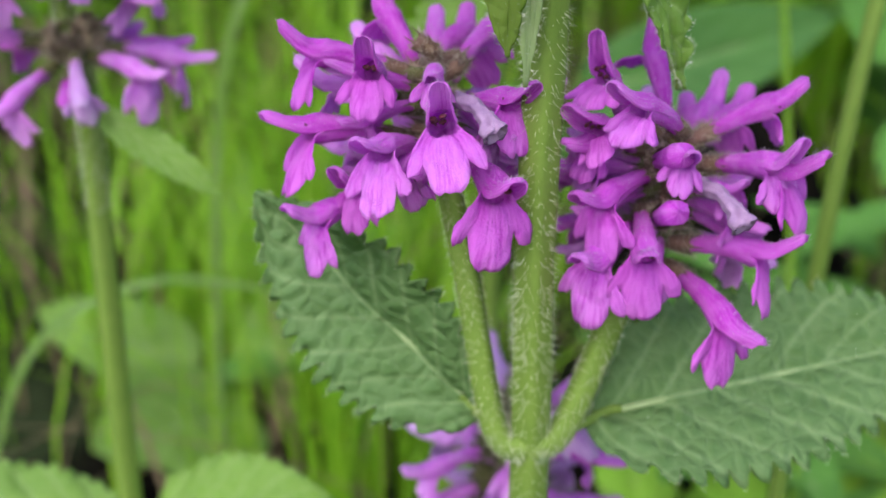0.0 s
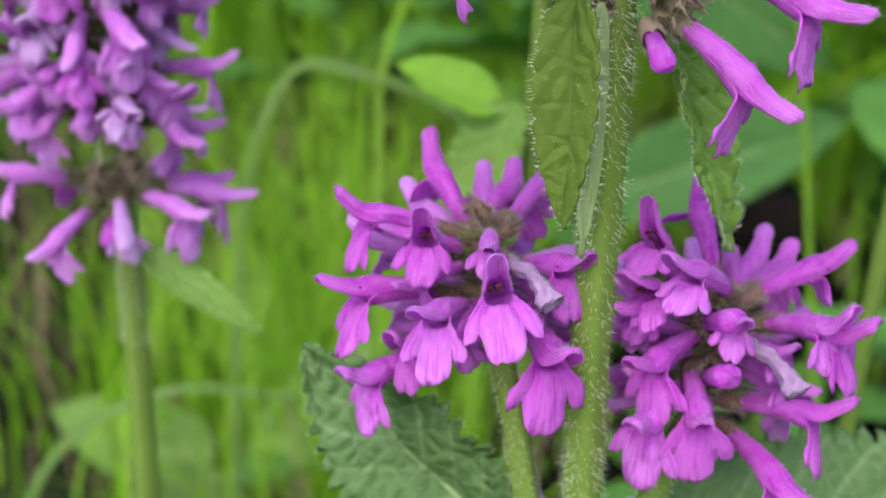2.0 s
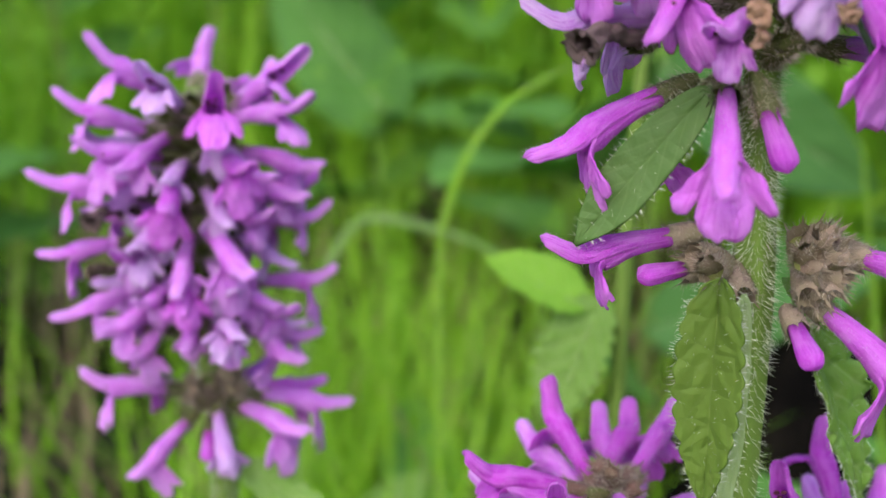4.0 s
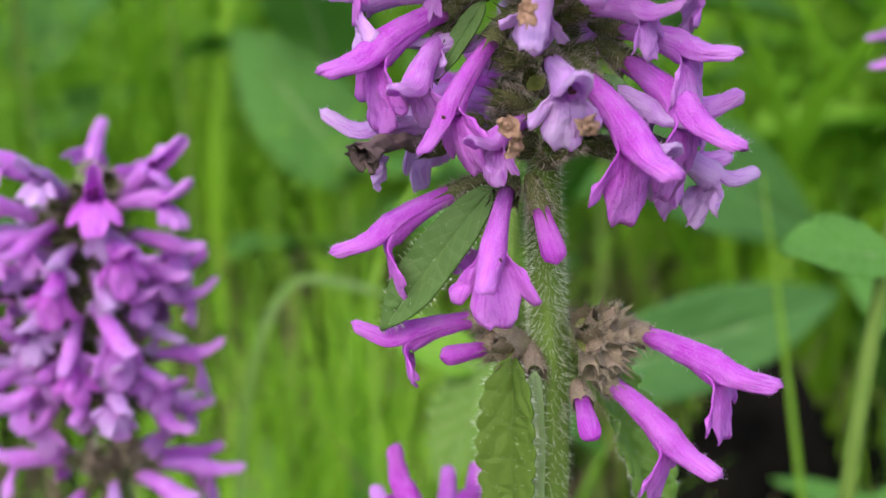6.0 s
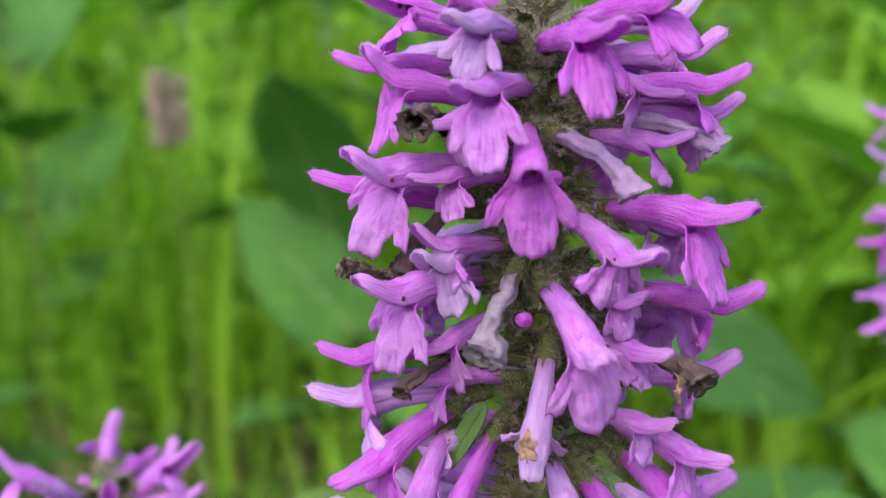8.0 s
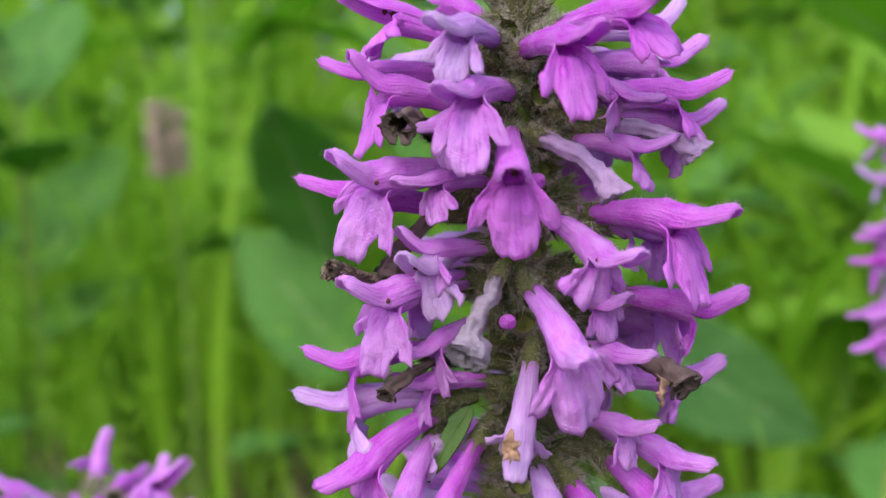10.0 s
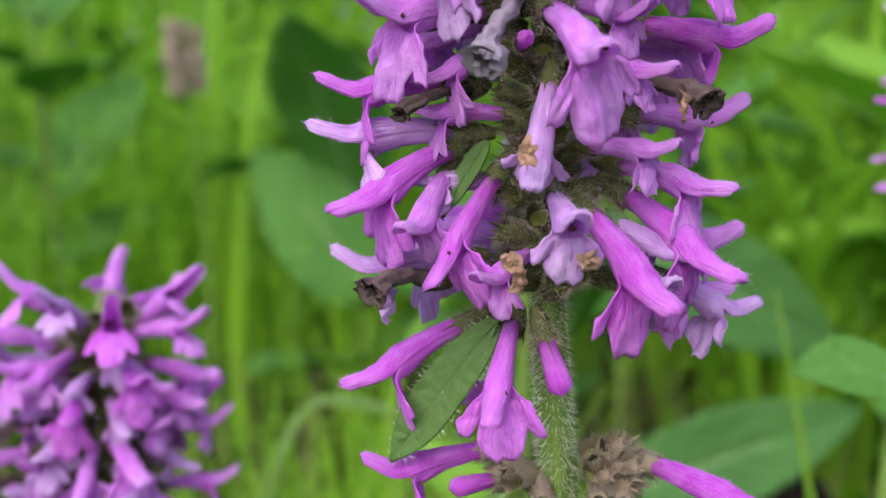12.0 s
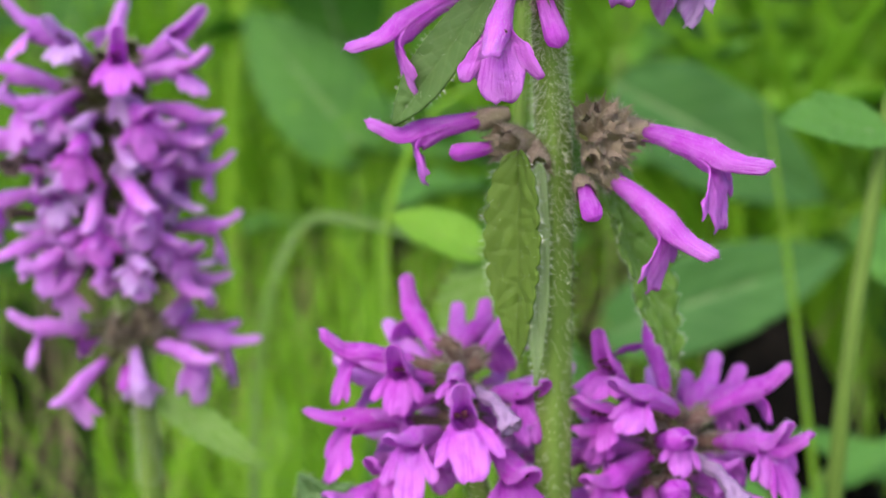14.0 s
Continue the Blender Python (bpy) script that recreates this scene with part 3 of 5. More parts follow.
def add_flower(plant, origin, row, rng, cups=CALYCES):
    """One flower of a spike: row holds x, y, z (mm), bearing, rise, roll, size and ten times the kind plus the way it opens."""
    x, y, z, az, el, roll, size, code = row
    kind, way = code // 10, code % 10
    m = Matrix.Translation(Vector(origin) + Vector((x, y, z)) * MM - plant.location) @ outward(az, el, roll)
    if kind == 3:
        me, name, label = WITHEREDS[way], "withered_flower", "shrivelled brown flower" if way > 1 else "shrivelled grey-lilac flower"
    elif kind == 4:
        me, name, label = BUD, "flower_bud", "closed magenta bud"
    else:
        me, name, label = COROLLAS[kind][way], "flower", ""
    flower = part(name, me, plant, m @ Matrix.Scale(size, 4), label)
    part("calyx", rng.choice(cups), flower, Matrix.Translation((0.0008, 0, 0)) @ Matrix.Scale(0.76 if cups is CALYCES else 0.72, 4), "hairy toothed green-brown calyx")
    if kind not in (3, 4):
        part("anther_tuft", ANTHERS, flower, None, "dark red anthers")
    return flower


def some_flower(plant, origin, at, az, el, rng, kinds, size=1.0):
    """A flower that opens in a way picked at random."""
    return add_flower(plant, origin, (*at, az, el, rng.uniform(-15, 15), size * rng.uniform(0.93, 1.07), 10 * rng.choice(kinds) + rng.randrange(10)), rng)


def add_calyces(plant, lo, hi, count, reach, seed, rise=(5, 35), meshes=None, size=1.0):
    """Empty calyces packed round a spike's axis from lo to hi."""
    rng = random.Random(seed)
    lo, hi = Vector(lo), Vector(hi)
    for i in range(count):
        s = (i + 0.5) / count
        az = i * 137.5 + rng.uniform(-20, 20)
        m = outward(az, rng.uniform(*rise), rng.uniform(0, 60))
        at = lo.lerp(hi, s) - plant.location + (m.to_3x3() @ Vector((1, 0, 0))) * reach * rng.uniform(0.85, 1.1)
        part("empty_calyx", rng.choice(meshes or CALYCES), plant, Matrix.Translation(at) @ m @ Matrix.Scale(size * rng.uniform(0.85, 1.1), 4))


# ---- leaves ----
def leaf_mesh(name, length, width, teeth, mat, seed, fold=0.25, curl=0.1, twist=0.0, rough=1.0, cols=25, tooth=0.10, fine=8, shape=0.42, lobe=0.0):
    """A stalkless toothed leaf along +x with its upper face towards +z."""
    rows = teeth * fine + 1 if teeth else 30
    half = (cols - 1) // 2
    verts, uvs = [], []
    for i in range(rows):
        s = i / (rows - 1)
        prof = max(0.0, (s / shape) ** 0.55 * math.exp(0.55 * (1 - s / shape)) if s < shape else math.cos((s - shape) / (1 - shape) * math.pi / 2) ** 0.8)
        w = width / 2 * max(prof, 0.03)
        saw = abs(math.sin(math.pi * (s * teeth + 0.2))) ** 0.6 if teeth else 1.0
        for j in range(cols):
            c = (j - half) / half
            edge = abs(c) ** 9
            wj = w * c * (1 - tooth * (1 - saw) * edge * 1.6)
            y = wj
            veins = math.cos(2 * math.pi * (s * 7 - abs(c) * 1.9 + 0.15 * noise.noise((s * 5, c * 2, seed)))) * (1 - abs(c) * 0.4)
            z = fold * abs(wj) - curl * length * s * s
            z += rough * width * (-0.011 * veins * min(1, abs(c) * 5) + 0.04 * noise.noise((s * 6 + seed, c * 3, seed)))
            z += rough * width * (0.012 * noise.noise((s * 24 + seed, c * 8, seed * 2)) + 0.004 * noise.noise((s * 60 + seed, c * 22, seed)))
            z += rough * width * 0.09 * abs(c) ** 3 * noise.noise((s * 8 + seed * 3, c, 4.0))
            z -= 0.02 * width * math.exp(-(c * 9) ** 2)
            x = s * length - lobe * width * abs(c) ** 1.5 * math.exp(-(s / 0.10) ** 2)
            a = twist * s
            verts.append((x, y * math.cos(a) - z * math.sin(a), y * math.sin(a) + z * math.cos(a)))
            uvs.append((s, (c + 1) / 2))
    return to_mesh(name, verts, grid_faces(rows, cols), [mat], uvs, thick=0.00025 if length < 0.06 else 0.0004)


def rib_mesh(length, width, curl, r=0.0005):
    pts = [(length * s, 0, -curl * length * s * s - 0.02 * width) for s in np.linspace(0, 0.97, 12)]
    return square_stem("midrib", pts, [r, r * 0.7, r * 0.25], RIB, 14, 6)


def lay(base, tip, normal):
    """The pose that lays +x from base to tip with +z near the normal."""
    x = (Vector(tip) - Vector(base)).normalized()
    y = Vector(normal).cross(x).normalized()
    m = Matrix((x, y, x.cross(y))).transposed().to_4x4()
    m.translation = Vector(base)
    return m


def add_leaf(plant, base, tip, normal, width, teeth, mat, seed, label="", fold=0.25, curl=0.1, rough=1.0, twist=0.0, stalk=None, tooth=0.10, shape=0.42, lobe=0.0, hairs=0):
    base, tip = Vector(base) - plant.location, Vector(tip) - plant.location
    length = (tip - base).length * (1 + 0.25 * curl)
    leaf = part("leaf", leaf_mesh("leaf", length, width, teeth, mat, seed, fold, curl, twist, rough, tooth=tooth, shape=shape, lobe=lobe), plant, lay(base, tip, normal), label)
    part("midrib", rib_mesh(length, width, curl, width * 0.018), leaf, None, "pale green midrib")
    if hairs:
        rng, v, n = random.Random(seed), leaf.data.vertices, len(leaf.data.vertices) // 2
        rim = [k for k in range(n) if k % 25 in (0, 24)]
        roots = []
        for _ in range(hairs):
            k = rng.choice(rim) if rng.random() < 0.5 else rng.randrange(n)
            p = v[k].co.copy()
            out = Vector((rng.gauss(0, 0.4), 0.9 if k % 25 == 24 else -0.9 if k % 25 == 0 else rng.gauss(0, 0.5), rng.gauss(0.3, 0.5))).normalized()
            roots.append((p, p + out * rng.uniform(0.0004, 0.0010)))
        part("leaf_hairs", hair_mesh("leaf_hairs", roots, HAIR, 0.00003), leaf, kind="stuff")
    if stalk:
        part("leaf_stalk", square_stem("leaf_stalk", [Vector(stalk) - plant.location, base, base.lerp(tip, 0.05)], [0.0008, 0.0007, 0.0005], STEM, 10, 8), plant)
    return leaf


# ---- flower tables: x, y, z (mm), bearing, rise, roll, size, kind and opening ----
MAIN_TOP = [
    (-3.6, -3.5, 339.8, -80, 26, 23, 1.06, 7), (-1.4, -5.3, 340.6, -27, 5, -16, 1.00, 67), (-2.0, 4.9, 342.8, -145, 24, 0, 1.00, 7),
    (-4.5, -1.9, 334.0, -67, 17, -15, 1.04, 9), (-6.0, -0.2, 337.7, -88, 2, 0, 1.00, 1), (-0.3, -5.7, 335.5, -25, -1, 6, 1.03, 18),
    (-0.4, -5.6, 331.4, -3, -20, -3, 1.14, 9), (1.3, -5.8, 339.5, 27, 1, -2, 1.03, 8), (4.4, -4.7, 341.2, 50, 7, 25, 1.08, 4),
    (7.7, -0.6, 340.9, 116, 4, -2, 0.99, 65), (8.1, -0.7, 334.8, 83, -2, 7, 1.05, 4), (9.7, -1.0, 332.4, 102, -7, -1, 0.99, 15),
]
MAIN_TOP_B = [
    (5.7, 3.4, 339.8, 121, -15, 0, 1.00, 67), (7.4, -0.6, 331.8, 80, -10, 0, 1.04, 30), (2.5, -5.6, 330.8, 40, -22, 1, 1.01, 30),
    (1.5, -5.8, 326.5, 7, 7, 0, 0.70, 40), (-5.7, -0.2, 327.7, -45, -1, -27, 1.26, 19), (-7.3, -0.3, 323.7, -82, 14, 0, 1.09, 7),
    (-5.2, -0.1, 325.2, -76, -37, 0, 1.00, 32), (-12.1, -1.0, 315.8, -38, 13, 1, 0.99, 34), (-5.3, -0.1, 316.5, -47, -4, -17, 1.21, 19),
    (-9.5, -0.6, 309.3, -76, -4, -1, 1.01, 9), (-8.3, -0.4, 304.0, -84, 1, 3, 1.19, 66), (-2.0, -5.0, 317.2, -22, -34, 0, 1.00, 31),
]
MAIN_TOP_C = [
    (-1.8, -5.1, 312.6, 6, 11, 0, 0.70, 40), (-7.0, -0.3, 308.5, -37, -8, 2, 0.98, 33), (1.1, -5.8, 315.8, 21, -22, 18, 1.24, 19),
    (3.6, -5.2, 322.8, 27, -22, -6, 1.05, 15), (7.4, -0.6, 322.6, 50, -1, 5, 1.24, 8), (8.8, -0.8, 321.5, 120, -8, -2, 0.99, 15),
    (9.4, -0.9, 314.2, 95, -11, 24, 1.07, 5), (8.8, -0.8, 305.2, 105, -7, 24, 1.00, 15), (8.6, -0.8, 307.9, 38, -3, -1, 0.98, 32),
    (-8.0, -0.4, 331.9, -17, 9, 2, 0.99, 32), (-5.2, -0.1, 320.1, -31, -10, -3, 0.99, 65),
]
MAIN_LOW = [
    (-9.1, -0.5, 302.6, -56, -23, -8, 1.14, 8), (-8.9, -0.5, 291.1, -93, -6, 4, 1.04, 65), (-11.4, -0.9, 288.8, -34, 9, 2, 0.99, 32),
    (-4.7, -0.9, 299.5, -36, -39, 23, 1.20, 22), (-8.6, -0.4, 284.0, -78, -26, 2, 1.07, 8), (-5.3, -0.1, 283.5, -131, -50, 3, 0.99, 5),
    (-3.7, -3.4, 284.5, -9, -22, 2, 1.29, 22), (-0.6, -5.6, 283.7, 27, -56, 0, 1.06, 40), (0.8, -5.8, 309.0, -17, -50, -17, 1.01, 61),
    (0.9, -5.8, 297.5, 4, -12, -7, 1.02, 65), (4.0, -5.0, 295.8, 30, -32, 3, 1.19, 8), (8.1, -0.7, 297.2, 45, -32, -9, 1.19, 8),
]
MAIN_LOW_B = [
    (7.5, -0.6, 300.1, 57, -12, 10, 0.98, 18), (8.9, -0.8, 291.3, 110, 0, 42, 0.94, 14), (11.7, -1.4, 288.3, 114, -29, -2, 1.02, 65),
    (6.9, -0.5, 291.5, 20, -19, 3, 0.99, 65), (-9.7, -0.6, 300.0, -25, -30, -3, 0.99, 15),
]
MAIN_WHORL = [
    (-7.0, -0.2, 270.0, -81, -11, -2, 1.02, 5), (-5.6, -0.1, 266.8, -64, -2, 0, 0.98, 40), (10.1, -1.0, 268.2, 58, -15, 10, 1.14, 8),
    (6.7, -1.9, 263.2, 55, -34, 7, 1.10, 8), (3.7, -5.0, 262.5, 5, -17, 0, 1.00, 40),
]
LEFT_BRANCH = [
    (-2.3, 3.5, 2.7, -143, 37, 1, 1.03, 55), (-5.2, -0.4, 4.1, -76, 16, -9, 1.01, 59), (-6.3, -0.5, 3.0, -3, 22, -2, 0.97, 55),
    (-5.7, -0.5, -3.7, -63, 13, 10, 1.10, 58), (-7.2, -0.7, -11.3, -47, 1, -4, 1.01, 9), (-4.5, -0.3, -8.9, -30, 9, -3, 0.99, 55),
    (-2.3, -3.5, -4.0, -25, 16, 11, 1.02, 8), (0.7, -4.1, -3.6, -2, 34, 7, 1.10, 9), (3.7, -1.9, -6.3, 17, 2, -8, 1.23, 59),
    (-0.6, 4.2, 3.5, 160, 7, -26, 1.05, 59), (3.7, -2.0, 0.2, 30, 20, -5, 0.98, 56), (1.8, -3.8, 1.6, 24, 4, 0, 1.00, 30),
]
RIGHT_BRANCH = [
    (-4.6, 0.7, 7.2, -52, 55, 10, 1.02, 51), (0.2, 4.2, 6.9, -166, 54, 12, 0.98, 59), (0.1, -4.2, 8.8, -43, 30, 0, 1.01, 7),
    (3.4, 2.4, 4.8, 173, 4, 0, 1.00, 57), (4.0, 1.1, 6.4, 147, -1, -2, 1.00, 55), (3.7, -1.9, 7.3, 96, 22, 15, 0.95, 56),
    (5.1, -1.1, 3.4, 50, 9, 11, 1.07, 59), (5.8, -1.3, 3.5, 37, 16, 2, 0.98, 5), (2.4, -3.4, -5.7, 61, 6, -10, 1.04, 59),
    (1.9, -3.7, -9.6, 29, -10, -3, 1.11, 58), (2.4, -3.4, 2.1, 20, 2, 0, 1.00, 30), (-1.5, -3.9, 4.8, 10, 25, 0, 1.35, 40),
]
RIGHT_BRANCH_B = [
    (-1.0, -4.1, -2.1, 5, 28, 0, 1.35, 40), (-2.8, -3.1, 2.7, -41, -3, 6, 1.02, 59), (-3.6, -2.2, -4.1, -34, -2, -6, 1.15, 9),
    (-3.0, -3.0, -2.3, -4, -4, 1, 1.09, 59), (-4.0, -1.2, 5.4, -47, 29, 32, 1.00, 57), (-4.5, 0.7, 5.8, -43, 11, -9, 0.92, 57),
]
BACK_TOP = [
    (-0.6, -5.7, 274.4, -57, 37, 2, 1.16, 11), (0.0, -5.8, 274.0, -11, 32, 0, 1.00, 67), (-0.9, 5.7, 272.1, -175, 50, 36, 1.03, 19),
    (3.9, -4.6, 270.1, 18, 36, -7, 1.04, 9), (6.1, 0.1, 272.2, 73, 38, -39, 1.12, 17), (5.6, 2.2, 272.7, 153, 14, -2, 0.99, 15),
    (5.8, -1.8, 271.3, 76, 10, -8, 1.06, 14), (-5.6, -1.9, 269.6, -70, 22, 0, 1.11, 11), (-3.2, -4.6, 266.8, -45, 8, -8, 1.05, 19),
    (-7.7, -2.6, 260.8, -67, 9, 6, 1.22, 11), (-1.0, -5.7, 264.9, 3, -21, -20, 1.05, 9), (4.1, -4.4, 267.3, 35, -8, -1, 1.02, 9),
]
BACK_TOP_B = [
    (6.3, 1.4, 265.9, 76, -7, 14, 1.05, 18), (7.7, 1.7, 254.8, 97, 1, -2, 0.97, 15), (2.1, -5.5, 256.3, 41, -18, 4, 1.19, 18),
    (7.5, 1.7, 245.1, 98, 1, 2, 0.99, 19), (-10.5, -3.8, 253.1, -82, -9, 7, 0.97, 18), (-8.0, -2.7, 245.6, -66, -12, 0, 1.03, 17),
    (-4.3, -3.6, 245.0, -41, -17, -20, 1.02, 14), (-1.4, -5.6, 252.8, 12, -30, 4, 1.09, 21), (-5.3, -1.8, 240.7, -12, -22, -1, 0.93, 19),
    (5.8, -1.8, 240.8, 68, -33, 1, 0.99, 19), (6.1, 0.6, 243.6, 43, -7, -14, 1.00, 15), (2.7, -5.3, 242.0, 28, 4, -37, 1.01, 67),
]
BACK_TOP_C = [
    (-9.3, -3.3, 257.6, -14, 13, 2, 0.99, 32), (-9.1, -3.2, 248.5, -21, 11, 2, 0.99, 34), (-7.9, -2.7, 253.7, 13, 2, -1, 1.00, 61),
    (6.8, 1.5, 260.6, 54, 0, 4, 0.96, 17), (-6.0, -2.0, 252.6, -16, -1, -3, 0.99, 15),
]
BACK_WHORL = [
    (-5.8, -1.9, 228.4, -72, 9, -2, 1.08, 19), (-3.0, -3.8, 223.9, -27, -22, 5, 0.99, 18), (1.9, -4.7, 225.8, 20, -21, 9, 1.01, 61),
    (4.9, -2.0, 225.6, 58, -4, 0, 1.11, 18), (6.9, 1.5, 226.0, 95, -8, -2, 1.12, 18), (0.4, -5.0, 222.8, 10, -22, 0, 1.00, 40),
]


# ---- the ground ----
def ground_mesh():
    xs = np.sign(np.linspace(-1, 1, 121)) * (np.abs(np.linspace(-1, 1, 121)) ** 6 * 80 + np.abs(np.linspace(-1, 1, 121)) * 1.2)
    # The mound at x 0.128 is added; its black soil stands for a shaded hollow.
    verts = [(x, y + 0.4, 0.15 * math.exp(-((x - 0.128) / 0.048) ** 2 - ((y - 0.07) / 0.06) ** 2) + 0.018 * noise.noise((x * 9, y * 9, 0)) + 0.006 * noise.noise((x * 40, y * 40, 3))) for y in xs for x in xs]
    return to_mesh("ground", verts, grid_faces(121, 121), [SHADED_SOIL])


tagged(new("ground", ground_mesh()), "brown soil with moss, coloured near black for the shade between the plants", "ground", kind="structure")

# ---- the near betony: stem, two side branches, whorls and the main spike ----
STEM_AT = Vector((0.0133, 0.117, 0.0))
near = thing("betony", STEM_AT, "tall flowering betony with purple spikes and a hairy square stem", "wildflower", "betonies")
STEM_LINE = [(-0.004, 0.004, -0.004), (0.0, 0.002, 0.10), (0.0002, 0.001, 0.19), (-0.0001, 0.0005, 0.22), (0.0006, 0, 0.262), (0.0002, 0, 0.29), (0.0012, 0, 0.343)]
STEM_R = [0.0024, 0.0023, 0.0022, 0.0021, 0.0020, 0.0015, 0.0010]
part("stem", square_stem("stem", STEM_LINE, STEM_R, STEM, 90, 20), near)
for count, lo, hi in ((2000, 0.28, 0.64), (5500, 0.64, 1.0)):
    part("stem_hairs", stem_hairs("stem_hairs", STEM_LINE, STEM_R, count, 0.0014, HAIR, 5, lo, hi), near, kind="stuff")
flowers_rng = random.Random(3)
for row in (*MAIN_TOP, *MAIN_TOP_B, *MAIN_TOP_C, *MAIN_LOW, *MAIN_LOW_B):
    add_flower(near, STEM_AT, row, flowers_rng)
for row in MAIN_WHORL:
    add_flower(near, STEM_AT, row, flowers_rng, CALYCES_DRY)
# The far side of the spike.
for i in range(26):
    az = 180 + (i * 137.5) % 150 - 75
    a = radians(az)
    some_flower(near, STEM_AT, (1 + 5.8 * math.sin(a), -5.8 * math.cos(a), 287 + 54 * (i + 0.5) / 26), az, flowers_rng.uniform(-20, 5), flowers_rng, (0, 1, 1, 6), 1.05)
# Small inner flowers between the others.
for i in range(14):
    az = (1 if i % 2 else -1) * (35 + (i * 23.7) % 55)
    a = radians(az)
    some_flower(near, STEM_AT, (1 + 4.6 * math.sin(a), -4.6 * math.cos(a), 290 + 49 * (i + 0.5) / 14), az, flowers_rng.uniform(-25, 5), flowers_rng, (1, 1, 6), 0.8)
add_calyces(near, STEM_AT + Vector((0, 0, 0.286)), STEM_AT + Vector((0.0013, 0, 0.341)), 96, 0.0050, 2, size=0.85)
add_calyces(near, STEM_AT + Vector((0.0012, 0, 0.340)), STEM_AT + Vector((0.0014, 0, 0.345)), 12, 0.0035, 5, (35, 80))
# The bare whorl below it: empty brown cups to one side.
for i, (az, el) in enumerate(((-8, 22), (22, -4), (0, -32), (48, 26), (58, -12), (34, -38), (80, 8), (86, 44), (30, 55), (105, -20), (118, 25), (75, -45), (-20, 52), (140, 0))):
    m = outward(az, el, i * 23)
    part("empty_calyx", CALYCES_DRY[i % 3], near, Matrix.Translation(Vector((0.0050, -0.0012, 0.2676)) + m.to_3x3() @ Vector((0.0042, 0, 0))) @ m @ Matrix.Scale(0.92, 4), "dry brown empty calyx cup")
for az, el in ((-35, 5), (-62, 15), (-80, -5), (-110, 10), (8, -30)):
    m = outward(az, el, 20)
    part("empty_calyx", CALYCES_DRY[0], near, Matrix.Translation(Vector((-0.0018, 0, 0.2672)) + m.to_3x3() @ Vector((0.0045, 0, 0))) @ m @ Matrix.Scale(0.9, 4), "dry brown empty calyx cup")
for k, (x, y, z) in enumerate(((-0.0017, -0.0158, 0.3028), (-0.0035, -0.0135, 0.2925), (0.0035, -0.0140, 0.2925), (-0.0030, -0.0125, 0.2905), (0.0130, -0.0100, 0.3060))):
    part("dry_petal", scrap_mesh(k + 2.5), near, Matrix.Translation((x, y, z)) @ outward(-20 + 25 * k, 0, 40 * k) @ Matrix.Scale(0.85, 4), "tan scrap of dried petal")
# Leaves and branches at the lower node.
NODE = STEM_AT + Vector((0, 0, 0.1925))
add_leaf(near, (0.0063, 0.1235, 0.1945), (-0.0208, 0.131, 0.2200), (-0.30, -0.90, 0.10), 0.0225, 17, LEAF, 2.3, "large toothed wrinkled green leaf", 0.36, 0.02, 0.8, stalk=NODE, tooth=0.24, lobe=0.08, hairs=500)
add_leaf(near, (0.0228, 0.124, 0.1935), (0.0740, 0.136, 0.2000), (0.06, -0.66, 0.74), 0.0270, 20, LEAF, 5.1, "large toothed wrinkled green leaf", 0.22, 0.06, 0.9, stalk=NODE, tooth=0.22, shape=0.3, lobe=0.10, hairs=500)
LEFT_AT, RIGHT_AT = Vector((0.0021, 0.125, 0.234)), Vector((0.0287, 0.126, 0.2235))
for at, rows_of, seed in ((LEFT_AT, LEFT_BRANCH, 31), (RIGHT_AT, (*RIGHT_BRANCH, *RIGHT_BRANCH_B), 32)):
    side = -1 if at is LEFT_AT else 1
    line = [NODE - STEM_AT, NODE - STEM_AT + Vector((side * 0.0042, 0.0015, 0.0025)), (NODE - STEM_AT).lerp(at - STEM_AT, 0.55) + Vector((side * 0.0018, 0.0, 0.0)), at - STEM_AT + Vector((0, 0, -0.004))]
    part("branch", square_stem("branch", line, [0.0017, 0.0016, 0.0014], STEM, 30, 14), near)
    part("branch_hairs", stem_hairs("branch_hairs", line, [0.0017, 0.0016, 0.0014], 1800, 0.0009, HAIR, seed), near, kind="stuff")
    for row in rows_of:
        add_flower(near, at, row, flowers_rng, CALYCES_YOUNG)
    add_calyces(near, at + Vector((0, 0, -0.006)), at + Vector((0, 0, 0.006)), 16, 0.0032, seed, (-20, 60), CALYCES_YOUNG, size=0.72)
    for i in range(10):
        az = -100 + (i * 137.5) % 200
        a = radians(az)
        h = -6 + 11 * ((i * 0.618) % 1)
        some_flower(near, at, (2.8 * math.sin(a), -2.8 * math.cos(a), h), az, 4.0 * h + flowers_rng.uniform(-15, 15), flowers_rng, (0, 1), 0.72)
    for i in range(9):
        az = 110 + i * 18
        a = radians(az)
        some_flower(near, at, (4 * math.sin(a), -4 * math.cos(a), -7 + (i * 5.3) % 12), az, -25 + (i * 23) % 50, flowers_rng, (0, 1))
